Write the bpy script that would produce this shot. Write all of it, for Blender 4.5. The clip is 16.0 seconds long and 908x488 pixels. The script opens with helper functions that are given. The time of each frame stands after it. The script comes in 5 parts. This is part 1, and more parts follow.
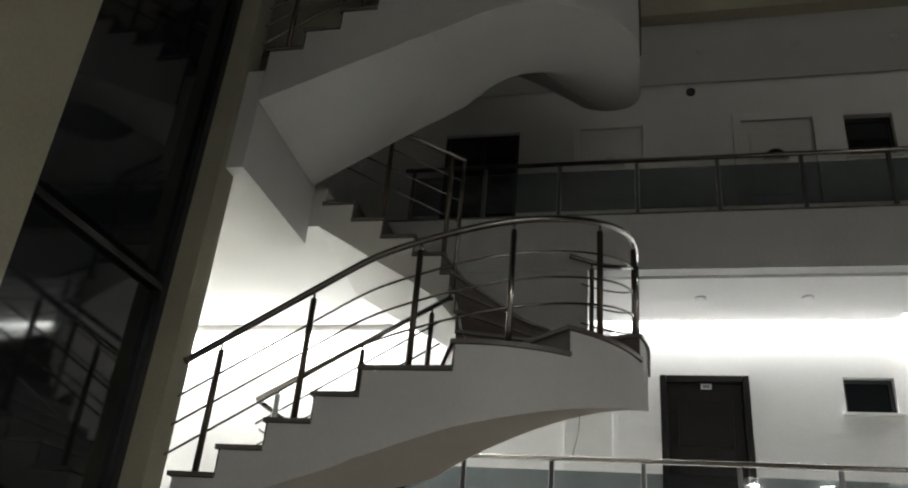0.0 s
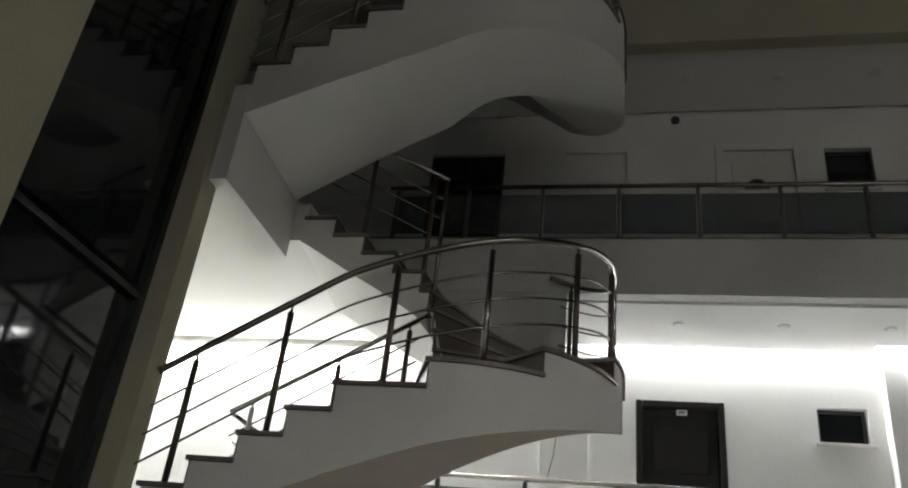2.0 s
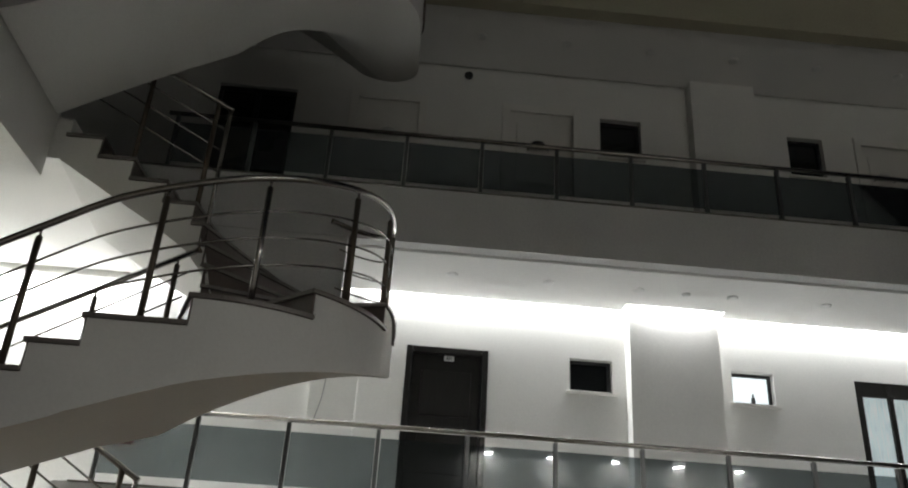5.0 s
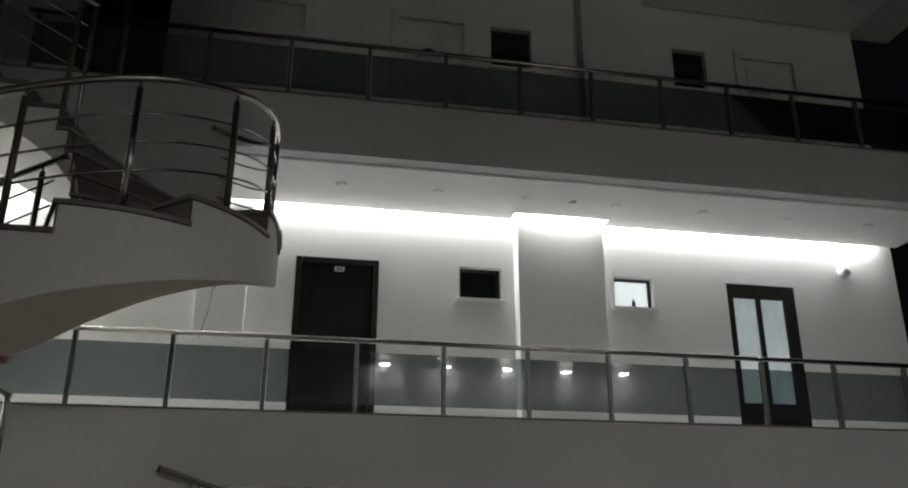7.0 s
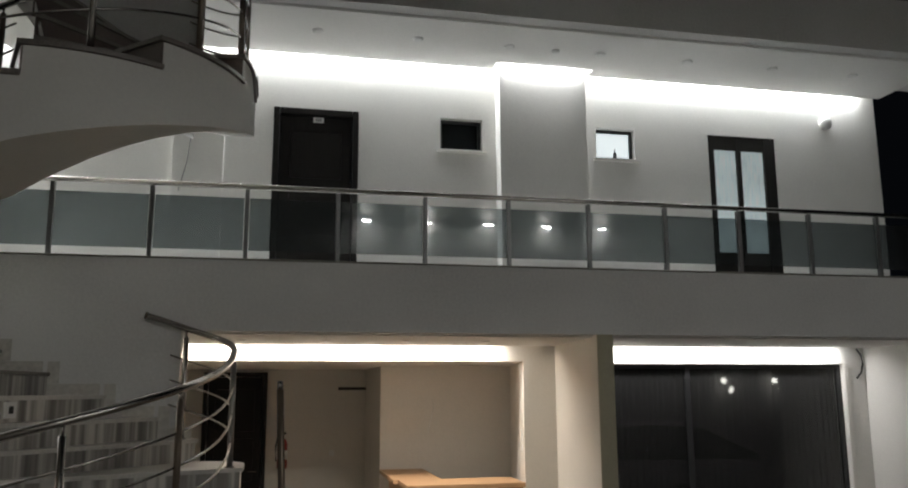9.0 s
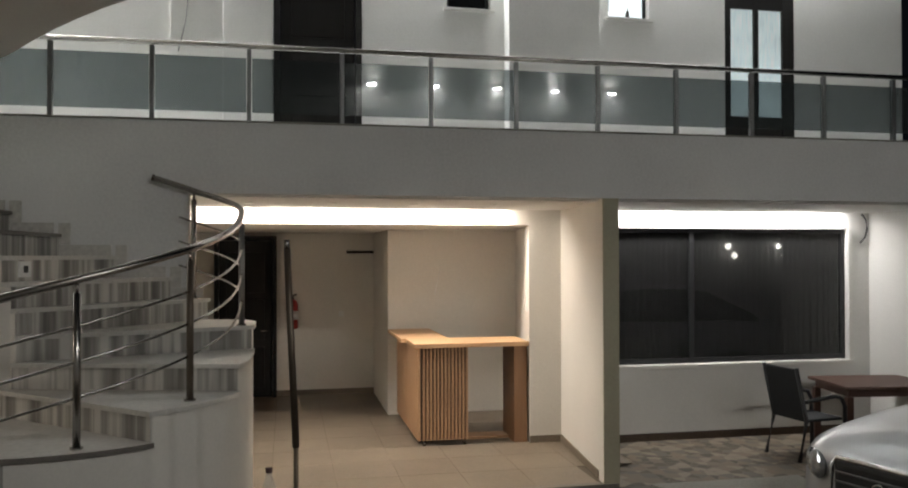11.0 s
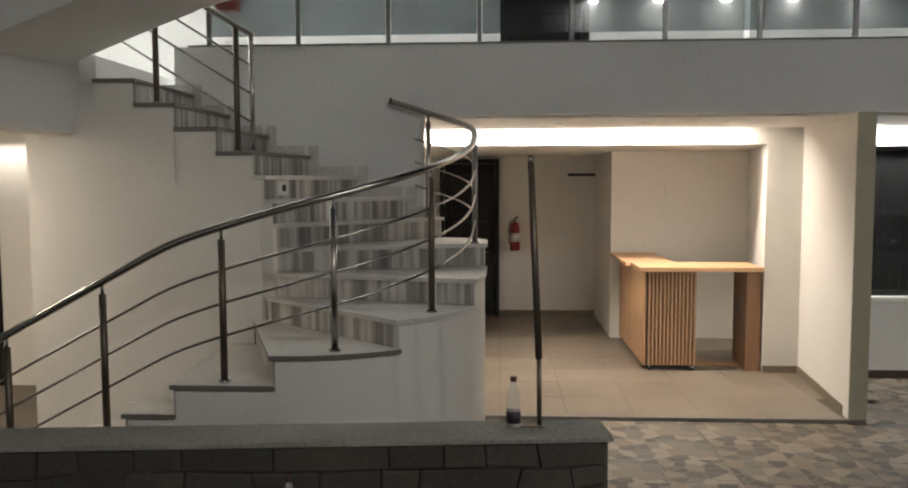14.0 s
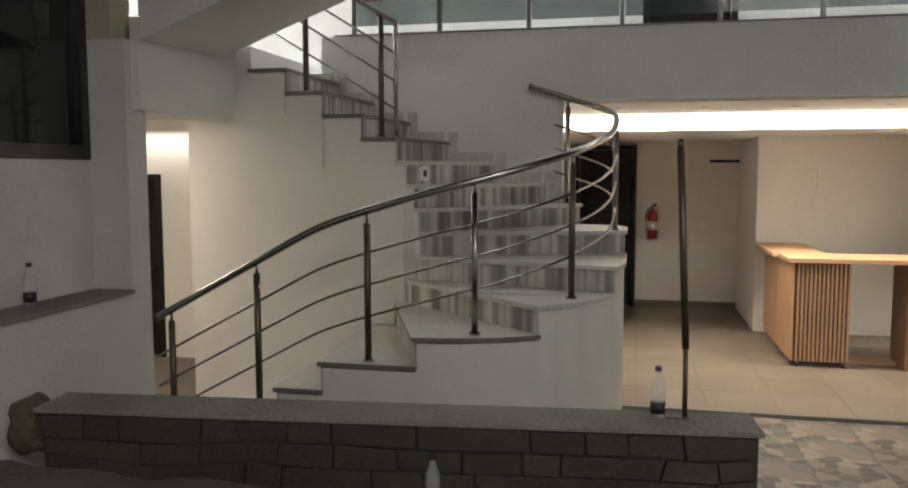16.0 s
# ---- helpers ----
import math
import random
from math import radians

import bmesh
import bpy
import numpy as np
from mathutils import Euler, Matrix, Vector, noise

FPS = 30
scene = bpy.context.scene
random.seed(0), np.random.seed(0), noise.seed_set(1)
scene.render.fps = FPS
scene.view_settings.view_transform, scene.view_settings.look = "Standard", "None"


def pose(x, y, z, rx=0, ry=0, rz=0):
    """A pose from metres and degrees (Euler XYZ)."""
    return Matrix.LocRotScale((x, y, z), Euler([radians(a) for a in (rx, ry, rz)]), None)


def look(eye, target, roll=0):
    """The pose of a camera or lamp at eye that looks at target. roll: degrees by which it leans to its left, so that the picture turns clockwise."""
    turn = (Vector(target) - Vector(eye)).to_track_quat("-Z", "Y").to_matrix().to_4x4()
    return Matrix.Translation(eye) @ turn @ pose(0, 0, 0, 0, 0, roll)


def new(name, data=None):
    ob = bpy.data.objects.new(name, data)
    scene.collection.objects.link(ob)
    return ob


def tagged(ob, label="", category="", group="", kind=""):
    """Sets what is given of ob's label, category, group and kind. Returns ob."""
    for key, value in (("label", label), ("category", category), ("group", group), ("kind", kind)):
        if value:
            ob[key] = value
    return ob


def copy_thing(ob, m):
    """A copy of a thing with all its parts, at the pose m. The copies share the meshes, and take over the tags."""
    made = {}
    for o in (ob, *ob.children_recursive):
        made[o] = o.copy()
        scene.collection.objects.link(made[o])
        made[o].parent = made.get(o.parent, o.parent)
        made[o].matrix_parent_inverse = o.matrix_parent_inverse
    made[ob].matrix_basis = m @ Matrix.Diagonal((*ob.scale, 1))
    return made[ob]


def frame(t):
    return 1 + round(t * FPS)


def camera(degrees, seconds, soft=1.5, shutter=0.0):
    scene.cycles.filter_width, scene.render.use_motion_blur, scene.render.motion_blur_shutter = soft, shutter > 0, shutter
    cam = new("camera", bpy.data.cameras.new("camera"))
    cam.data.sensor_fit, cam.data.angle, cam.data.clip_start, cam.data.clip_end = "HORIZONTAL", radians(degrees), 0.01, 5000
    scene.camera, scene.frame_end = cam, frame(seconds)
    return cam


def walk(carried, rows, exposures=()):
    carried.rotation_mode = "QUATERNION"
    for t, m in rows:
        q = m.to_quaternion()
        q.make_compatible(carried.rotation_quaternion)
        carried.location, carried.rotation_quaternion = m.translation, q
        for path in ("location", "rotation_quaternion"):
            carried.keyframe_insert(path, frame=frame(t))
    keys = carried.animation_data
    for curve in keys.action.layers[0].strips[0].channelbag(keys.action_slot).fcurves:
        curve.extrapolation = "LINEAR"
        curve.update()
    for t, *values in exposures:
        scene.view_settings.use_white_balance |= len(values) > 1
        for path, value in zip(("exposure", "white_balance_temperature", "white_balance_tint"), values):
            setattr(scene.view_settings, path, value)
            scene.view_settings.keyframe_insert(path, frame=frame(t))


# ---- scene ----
cam = camera(58.0, 16.0, soft=2.0)
PATH = [
    (0, (1.973, 0.354, 2.32), (1.526, 2.086, 3.216), 5.2),
    (0.5, (1.955, 0.351, 2.334), (1.498, 2.063, 3.263), 5.8),
    (1, (2.007, 0.324, 2.321), (1.538, 2.027, 3.259), 6.7),
    (1.5, (1.997, 0.338, 2.32), (1.542, 2.043, 3.262), 6.8),
    (2, (2.038, 0.336, 2.3), (1.622, 2.051, 3.241), 6.7),
    (2.5, (2.055, 0.354, 2.301), (1.709, 2.087, 3.238), 5.9),
    (3, (2.054, 0.364, 2.33), (1.773, 2.114, 3.256), 5.6),
    (3.5, (2.077, 0.362, 2.325), (1.868, 2.129, 3.237), 5.3),
    (4, (2.126, 0.35, 2.303), (1.989, 2.131, 3.203), 5.0),
    (4.5, (2.168, 0.344, 2.322), (2.144, 2.141, 3.201), 4.6),
    (5, (2.132, 0.377, 2.33), (2.223, 2.181, 3.188), 3.7),
    (5.2, (2.156, 0.355, 2.333), (2.279, 2.163, 3.178), 3.6),
    (7.3, (2.231, 0.437, 2.253), (2.609, 2.295, 2.89), -0.1),
    (7.5, (2.222, 0.436, 2.241), (2.613, 2.302, 2.847), -0.2),
    (8, (2.232, 0.436, 2.218), (2.633, 2.323, 2.745), -0.4),
    (8.5, (2.245, 0.452, 2.202), (2.645, 2.361, 2.643), -0.3),
    (9, (2.241, 0.47, 2.185), (2.655, 2.396, 2.536), -0.3),
    (9.2, (2.236, 0.479, 2.182), (2.653, 2.411, 2.493), -0.3),
    (11.3, (2.258, 0.484, 2.14), (2.649, 2.446, 2.131), -0.3),
    (11.5, (2.253, 0.49, 2.128), (2.625, 2.455, 2.096), -0.2),
    (12, (2.228, 0.499, 2.126), (2.536, 2.474, 2.043), -0.3),
    (12.5, (2.19, 0.518, 2.108), (2.378, 2.507, 1.997), -0.5),
    (13, (2.165, 0.516, 2.105), (2.237, 2.511, 1.976), -0.4),
    (13.5, (2.142, 0.514, 2.097), (2.116, 2.508, 1.954), -0.3),
    (14, (2.109, 0.508, 2.103), (2.0, 2.499, 1.953), -0.2),
    (14.5, (2.095, 0.507, 2.101), (1.906, 2.492, 1.948), -0.2),
    (15, (2.068, 0.502, 2.098), (1.802, 2.477, 1.934), -0.1),
    (15.5, (2.059, 0.503, 2.094), (1.711, 2.465, 1.924), -0.2),
    (16, (2.042, 0.498, 2.091), (1.621, 2.444, 1.911), -0.1),
]

EXPOSURES = [(0.0, 0.32), (2.5, 0.34), (5.0, 0.08), (7.5, -0.42), (9.0, -0.34), (11.5, 0.34), (12.5, 0.48), (16.0, 0.63)]
walk(cam, [(t, look(eye, target, roll)) for t, eye, target, roll in PATH], EXPOSURES)

# ---- levels and planes of the building ----
EDGE, BACK = 7.69, 9.06                    # front edge of the galleries, gallery back wall
F1, F2 = 3.06, 6.16                        # gallery floors
SOFFIT1, SOFFIT2, SOFFIT3 = 2.69, 5.79, 9.0
CURB1, CURB2 = 3.297, 6.40
RISE, RISE2 = 0.18, 3.10 / 17
LEFT, RIGHT = -4.4, 9.54

# ---- world and lights ----
world = bpy.data.worlds.new("night")
scene.world = world
world.use_nodes = True
world.node_tree.nodes["Background"].inputs[0].default_value = (0.5, 0.6, 0.8, 1)
world.node_tree.nodes["Background"].inputs[1].default_value = 0.004


def strip(name, x0, x1, y, z, watts, colour, rx=0, width=0.05):
    """A long LED strip lamp hidden in a cove, shining down, tipped by rx."""
    data = bpy.data.lights.new(name, "AREA")
    data.shape, data.size, data.size_y = "RECTANGLE", x1 - x0, width
    data.energy, data.color = watts, colour
    ob = new(name, data)
    ob.matrix_world = pose((x0 + x1) / 2, y, z, rx, 0, 0)
    return ob


COOL, WARM, NEUTRAL = (0.95, 0.985, 1.0), (1.0, 0.905, 0.80), (1.0, 0.98, 0.96)
strip("cove_light", -0.8, 4.5, 9.02, 5.86, 125, COOL, 0, 0.06)
strip("cove_light", -4.2, -1.0, 8.85, 5.60, 105, COOL, 25, 0.08)
strip("cove_light", 4.6, 5.56, 8.80, 5.86, 14, COOL, 0, 0.06)
strip("cove_light", 5.66, 9.25, 9.02, 5.86, 88, COOL, 0, 0.06)
strip("cove_light", 1.2, 4.66, 9.30, 2.66, 84, WARM, 18)
strip("cove_light", 3.7, 4.9, 9.72, 2.49, 6, WARM, 10)
strip("cove_light", 5.5, 8.9, 9.26, 2.66, 44, NEUTRAL, 12)
strip("cove_light", -4.2, -1.6, 8.55, 2.50, 7, (1.0, 0.92, 0.82), 10)
strip("lobby_light", -3.6, -2.0, 5.9, 2.64, 31, (1.0, 0.87, 0.72), 0, 0.12)
for x in (2.6, 4.1):
    spot = bpy.data.lights.new("downlight", "SPOT")
    spot.energy, spot.color, spot.spot_size, spot.spot_blend, spot.shadow_soft_size = 62, WARM, radians(105), 0.8, 0.05
    new("downlight", spot).matrix_world = pose(x, 8.5, 2.66)

# ---- materials ----


def material(name, base, rough=0.6, metal=0.0, grain=12.0, vary=0.10, bump=0.1, second=None, random_tint=0.0):
    """Surface with two scales of variation, fine relief, and an optional tint by object."""
    m = bpy.data.materials.new(name)
    m.use_nodes = True
    n, l = m.node_tree.nodes, m.node_tree.links
    b = n["Principled BSDF"]
    b.inputs["Roughness"].default_value, b.inputs["Metallic"].default_value = rough, metal
    at = n.new("ShaderNodeTexCoord")
    fine, broad = n.new("ShaderNodeTexNoise"), n.new("ShaderNodeTexNoise")
    fine.inputs["Scale"].default_value, fine.inputs["Detail"].default_value = grain * 6, 6
    broad.inputs["Scale"].default_value, broad.inputs["Detail"].default_value = grain * 0.12, 4
    geo = n.new("ShaderNodeNewGeometry")
    for t in (fine, broad):
        l.new(geo.outputs["Position"], t.inputs["Vector"])
    mix = n.new("ShaderNodeMix")
    mix.data_type = "RGBA"
    other = second or tuple(c * (1 - 2 * vary) for c in base)
    mix.inputs["A"].default_value, mix.inputs["B"].default_value = (*base, 1), (*other, 1)
    add = n.new("ShaderNodeMath")
    add.operation = "MULTIPLY"
    l.new(fine.outputs["Fac"], add.inputs[0])
    l.new(broad.outputs["Fac"], add.inputs[1])
    ramp = n.new("ShaderNodeMapRange")
    ramp.inputs["From Min"].default_value, ramp.inputs["From Max"].default_value = 0.12, 0.42
    l.new(add.outputs[0], ramp.inputs["Value"])
    l.new(ramp.outputs[0], mix.inputs["Factor"])
    out = mix.outputs["Result"]
    if random_tint:
        info, hsv, mr = n.new("ShaderNodeObjectInfo"), n.new("ShaderNodeHueSaturation"), n.new("ShaderNodeMapRange")
        mr.inputs["To Min"].default_value, mr.inputs["To Max"].default_value = 1 - random_tint, 1 + random_tint
        l.new(info.outputs["Random"], mr.inputs["Value"])
        l.new(mr.outputs[0], hsv.inputs["Value"])
        l.new(out, hsv.inputs["Color"])
        out = hsv.outputs[0]
    l.new(out, b.inputs["Base Color"])
    if bump:
        bp = n.new("ShaderNodeBump")
        bp.inputs["Strength"].default_value, bp.inputs["Distance"].default_value = bump, 0.004
        l.new(fine.outputs["Fac"], bp.inputs["Height"])
        l.new(bp.outputs[0], b.inputs["Normal"])
    return m


def glow(name, colour, strength):
    m = bpy.data.materials.new(name)
    m.use_nodes = True
    b = m.node_tree.nodes["Principled BSDF"]
    b.inputs["Base Color"].default_value = (*colour, 1)
    b.inputs["Emission Color"].default_value, b.inputs["Emission Strength"].default_value = (*colour, 1), strength
    return m


def tinted_glass(name, colour, clear, haze=0.3):
    """Thin tinted sheet: part see-through, with a glossy film."""
    m = bpy.data.materials.new(name)
    m.use_nodes = True
    n, l = m.node_tree.nodes, m.node_tree.links
    n.remove(n["Principled BSDF"])
    see, body, shine, mix, top, fres = (n.new("ShaderNode" + k) for k in ("BsdfTransparent", "BsdfDiffuse", "BsdfGlossy", "MixShader", "MixShader", "Fresnel"))
    see.inputs[0].default_value = (*colour, 1)
    body.inputs[0].default_value = (*(c * haze for c in colour), 1)
    shine.inputs["Roughness"].default_value = 0.02
    mix.inputs[0].default_value = clear
    l.new(body.outputs[0], mix.inputs[1])
    l.new(see.outputs[0], mix.inputs[2])
    fres.inputs[0].default_value = 1.5
    l.new(fres.outputs[0], top.inputs[0])
    l.new(mix.outputs[0], top.inputs[1])
    l.new(shine.outputs[0], top.inputs[2])
    l.new(top.outputs[0], n["Material Output"].inputs[0])
    return m


def striped_marble():
    """Grey and white marble with upright bands of uneven width."""
    m = material("striped_marble", (0.62, 0.60, 0.56), 0.35, bump=0.03)
    n, l = m.node_tree.nodes, m.node_tree.links
    geo, mul, tex, ramp = n.new("ShaderNodeNewGeometry"), n.new("ShaderNodeVectorMath"), n.new("ShaderNodeTexNoise"), n.new("ShaderNodeValToRGB")
    mul.operation = "MULTIPLY"
    mul.inputs[1].default_value = (6.5, 6.5, 0.2)
    l.new(geo.outputs["Position"], mul.inputs[0])
    l.new(mul.outputs[0], tex.inputs["Vector"])
    tex.inputs["Scale"].default_value, tex.inputs["Detail"].default_value = 2.0, 3
    e = ramp.color_ramp.elements
    e[0].position, e[0].color = 0.36, (0.15, 0.14, 0.13, 1)
    e[1].position, e[1].color = 0.62, (0.56, 0.54, 0.50, 1)
    mid = e.new(0.5)
    mid.color = (0.30, 0.285, 0.26, 1)
    l.new(tex.outputs["Fac"], ramp.inputs[0])
    l.new(ramp.outputs[0], n["Principled BSDF"].inputs["Base Color"])
    return m


def timber(name, a, b, upright=True):
    m = material(name, a, 0.5, bump=0.15)
    n, l = m.node_tree.nodes, m.node_tree.links
    geo, mul, tex, mix = n.new("ShaderNodeNewGeometry"), n.new("ShaderNodeVectorMath"), n.new("ShaderNodeTexNoise"), n.new("ShaderNodeMix")
    mul.operation, mix.data_type = "MULTIPLY", "RGBA"
    mul.inputs[1].default_value = (40, 40, 2.5) if upright else (3, 40, 40)
    l.new(geo.outputs["Position"], mul.inputs[0])
    l.new(mul.outputs[0], tex.inputs["Vector"])
    tex.inputs["Scale"].default_value, tex.inputs["Detail"].default_value = 1.0, 5
    mix.inputs["A"].default_value, mix.inputs["B"].default_value = (*a, 1), (*b, 1)
    l.new(tex.outputs["Fac"], mix.inputs["Factor"])
    l.new(mix.outputs["Result"], n["Principled BSDF"].inputs["Base Color"])
    return m


PLASTER = material("white_plaster", (0.72, 0.71, 0.68), 0.85, grain=9, vary=0.05, bump=0.12)
CREAM = material("cream_plaster", (0.72, 0.69, 0.635), 0.85, grain=9, vary=0.05, bump=0.12)
FASCIA = material("grey_render", (0.70, 0.695, 0.685), 0.9, grain=7, vary=0.08, bump=0.15)
CEILING = material("ceiling_paint", (0.82, 0.81, 0.79), 0.9, grain=6, vary=0.03, bump=0.05)
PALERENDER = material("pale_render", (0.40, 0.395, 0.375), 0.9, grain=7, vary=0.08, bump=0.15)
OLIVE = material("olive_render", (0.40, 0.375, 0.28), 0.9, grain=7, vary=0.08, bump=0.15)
MARBLE = material("pale_marble", (0.60, 0.58, 0.54), 0.3, grain=4, second=(0.40, 0.385, 0.36), bump=0.03)
NOSING = material("dark_nosing", (0.20, 0.18, 0.16), 0.4, vary=0.2)
LITNOSING = material("lit_nosing", (0.62, 0.60, 0.56), 0.35, grain=8, vary=0.15, bump=0.03)
BROWNSTONE = material("dark_brown_stone", (0.115, 0.088, 0.075), 0.45, grain=10, vary=0.2, bump=0.08)
STRIPES = striped_marble()
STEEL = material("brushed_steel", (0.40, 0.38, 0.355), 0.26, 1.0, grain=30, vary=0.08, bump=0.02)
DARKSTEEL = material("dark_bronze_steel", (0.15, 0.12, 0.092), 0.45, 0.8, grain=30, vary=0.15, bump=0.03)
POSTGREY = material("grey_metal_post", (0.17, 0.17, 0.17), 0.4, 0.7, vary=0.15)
GLASS = tinted_glass("grey_tinted_glass", (0.56, 0.60, 0.61), 0.86)
DARKGLASS = material("dark_window_glass", (0.012, 0.014, 0.016), 0.06, grain=2, vary=0.2, bump=0)
BLACKFRAME = material("black_frame", (0.02, 0.02, 0.022), 0.4, vary=0.2)
DARKDOOR = timber("dark_stained_wood", (0.010, 0.009, 0.009), (0.020, 0.018, 0.016))
DARKDOOR.node_tree.nodes["Principled BSDF"].inputs["Specular IOR Level"].default_value = 0.15
WHITEPAINT = material("white_painted_wood", (0.72, 0.70, 0.66), 0.5, vary=0.04, bump=0.03)
PALEWOOD = timber("pale_oak", (0.34, 0.19, 0.10), (0.50, 0.31, 0.175))
OAKDARK = timber("brown_oak", (0.22, 0.115, 0.06), (0.34, 0.19, 0.10))
OAKTOP = timber("oak_top", (0.42, 0.25, 0.13), (0.56, 0.36, 0.20), False)
TILE = material("beige_floor_tile", (0.225, 0.182, 0.136), 0.38, grain=9, second=(0.115, 0.093, 0.071), bump=0.05, random_tint=0.07)
GROUT = material("grout", (0.145, 0.12, 0.093), 0.9, vary=0.12)
CONCRETE = material("worn_concrete", (0.255, 0.245, 0.215), 0.9, grain=9, second=(0.135, 0.128, 0.112), bump=0.4)
BOUNCE = material("bounce_concrete", (0.36, 0.355, 0.34), 0.9, grain=8, second=(0.24, 0.235, 0.22), bump=0.3)
WALLSTONE = material("dark_cladding_stone", (0.056, 0.050, 0.037), 0.85, grain=10, second=(0.030, 0.027, 0.021), bump=0.5, random_tint=0.2)
SOIL = material("dusty_ground", (0.12, 0.11, 0.095), 0.95, grain=6, second=(0.06, 0.055, 0.048), bump=0.6)
REDPAINT = material("red_enamel", (0.33, 0.025, 0.022), 0.3, vary=0.1, bump=0)
BLACKPLASTIC = material("black_plastic", (0.02, 0.02, 0.02), 0.45, vary=0.2)
WHITEPLASTIC = material("white_plastic", (0.75, 0.75, 0.73), 0.4, vary=0.03, bump=0)
BOTTLE = material("clear_plastic", (0.82, 0.84, 0.84), 0.15, vary=0.02, bump=0)
BOTTLE.node_tree.nodes["Principled BSDF"].inputs["Alpha"].default_value = 0.22
MORTAR = material("sandy_mortar", (0.25, 0.20, 0.145), 0.9, grain=5, second=(0.15, 0.118, 0.083), bump=0.3)
MORTARDARK = material("dark_mortar", (0.052, 0.047, 0.038), 0.95, grain=8, vary=0.2, bump=0.4)
DARKCAP = material("dark_red_plastic", (0.05, 0.014, 0.013), 0.4, vary=0.1, bump=0)
LABELDARK = material("dark_label", (0.03, 0.02, 0.03), 0.5, vary=0.2)
SILVER = material("silver_car_paint", (0.46, 0.47, 0.48), 0.28, 0.35, grain=60, vary=0.02, bump=0)
CHROME = material("chrome", (0.8, 0.8, 0.8), 0.08, 1.0, vary=0.02, bump=0)
HEADLAMP = material("headlamp_lens", (0.42, 0.43, 0.44), 0.12, 0.6, grain=20, vary=0.3, bump=0)
LENSGREY = material("grey_lamp_lens", (0.10, 0.10, 0.10), 0.5, vary=0.2, bump=0)
RUBBER = material("tyre_rubber", (0.02, 0.02, 0.02), 0.8, vary=0.2)
WICKER = material("charcoal_mesh_fabric", (0.022, 0.024, 0.026), 0.8, vary=0.3, bump=0.4)
TABLEWOOD = timber("reddish_brown_wood", (0.055, 0.026, 0.018), (0.10, 0.048, 0.032), False)
# both panes glow by themselves, in place of the bright reflections on the glass
FROST = glow("glowing_frosted_glass", (0.84, 0.92, 0.94), 0.95)
RIPPLE = glow("glowing_rippled_glass", (0.62, 0.72, 0.73), 0.34)
rn, rl = RIPPLE.node_tree.nodes, RIPPLE.node_tree.links
# upright streaks in the glow draw the rippled reflection
geo, mul, tex, mr = rn.new("ShaderNodeNewGeometry"), rn.new("ShaderNodeVectorMath"), rn.new("ShaderNodeTexNoise"), rn.new("ShaderNodeMapRange")
mul.operation = "MULTIPLY"
mul.inputs[1].default_value = (60, 60, 4)
rl.new(geo.outputs["Position"], mul.inputs[0])
rl.new(mul.outputs[0], tex.inputs["Vector"])
tex.inputs["Scale"].default_value = 1.0
mr.inputs["From Min"].default_value, mr.inputs["From Max"].default_value = 0.35, 0.7
mr.inputs["To Min"].default_value, mr.inputs["To Max"].default_value = 0.22, 0.62
rl.new(tex.outputs["Fac"], mr.inputs["Value"])
rl.new(mr.outputs[0], rn["Principled BSDF"].inputs["Emission Strength"])
LAMPGLOW = glow("lamp_glow", (1.0, 0.85, 0.62), 4)
GLOBE = glow("globe_glow", (1.0, 0.97, 0.9), 25)
SKIRTSTONE = material("brown_skirting_stone", (0.085, 0.055, 0.034), 0.75, grain=10, vary=0.28, bump=0.35)


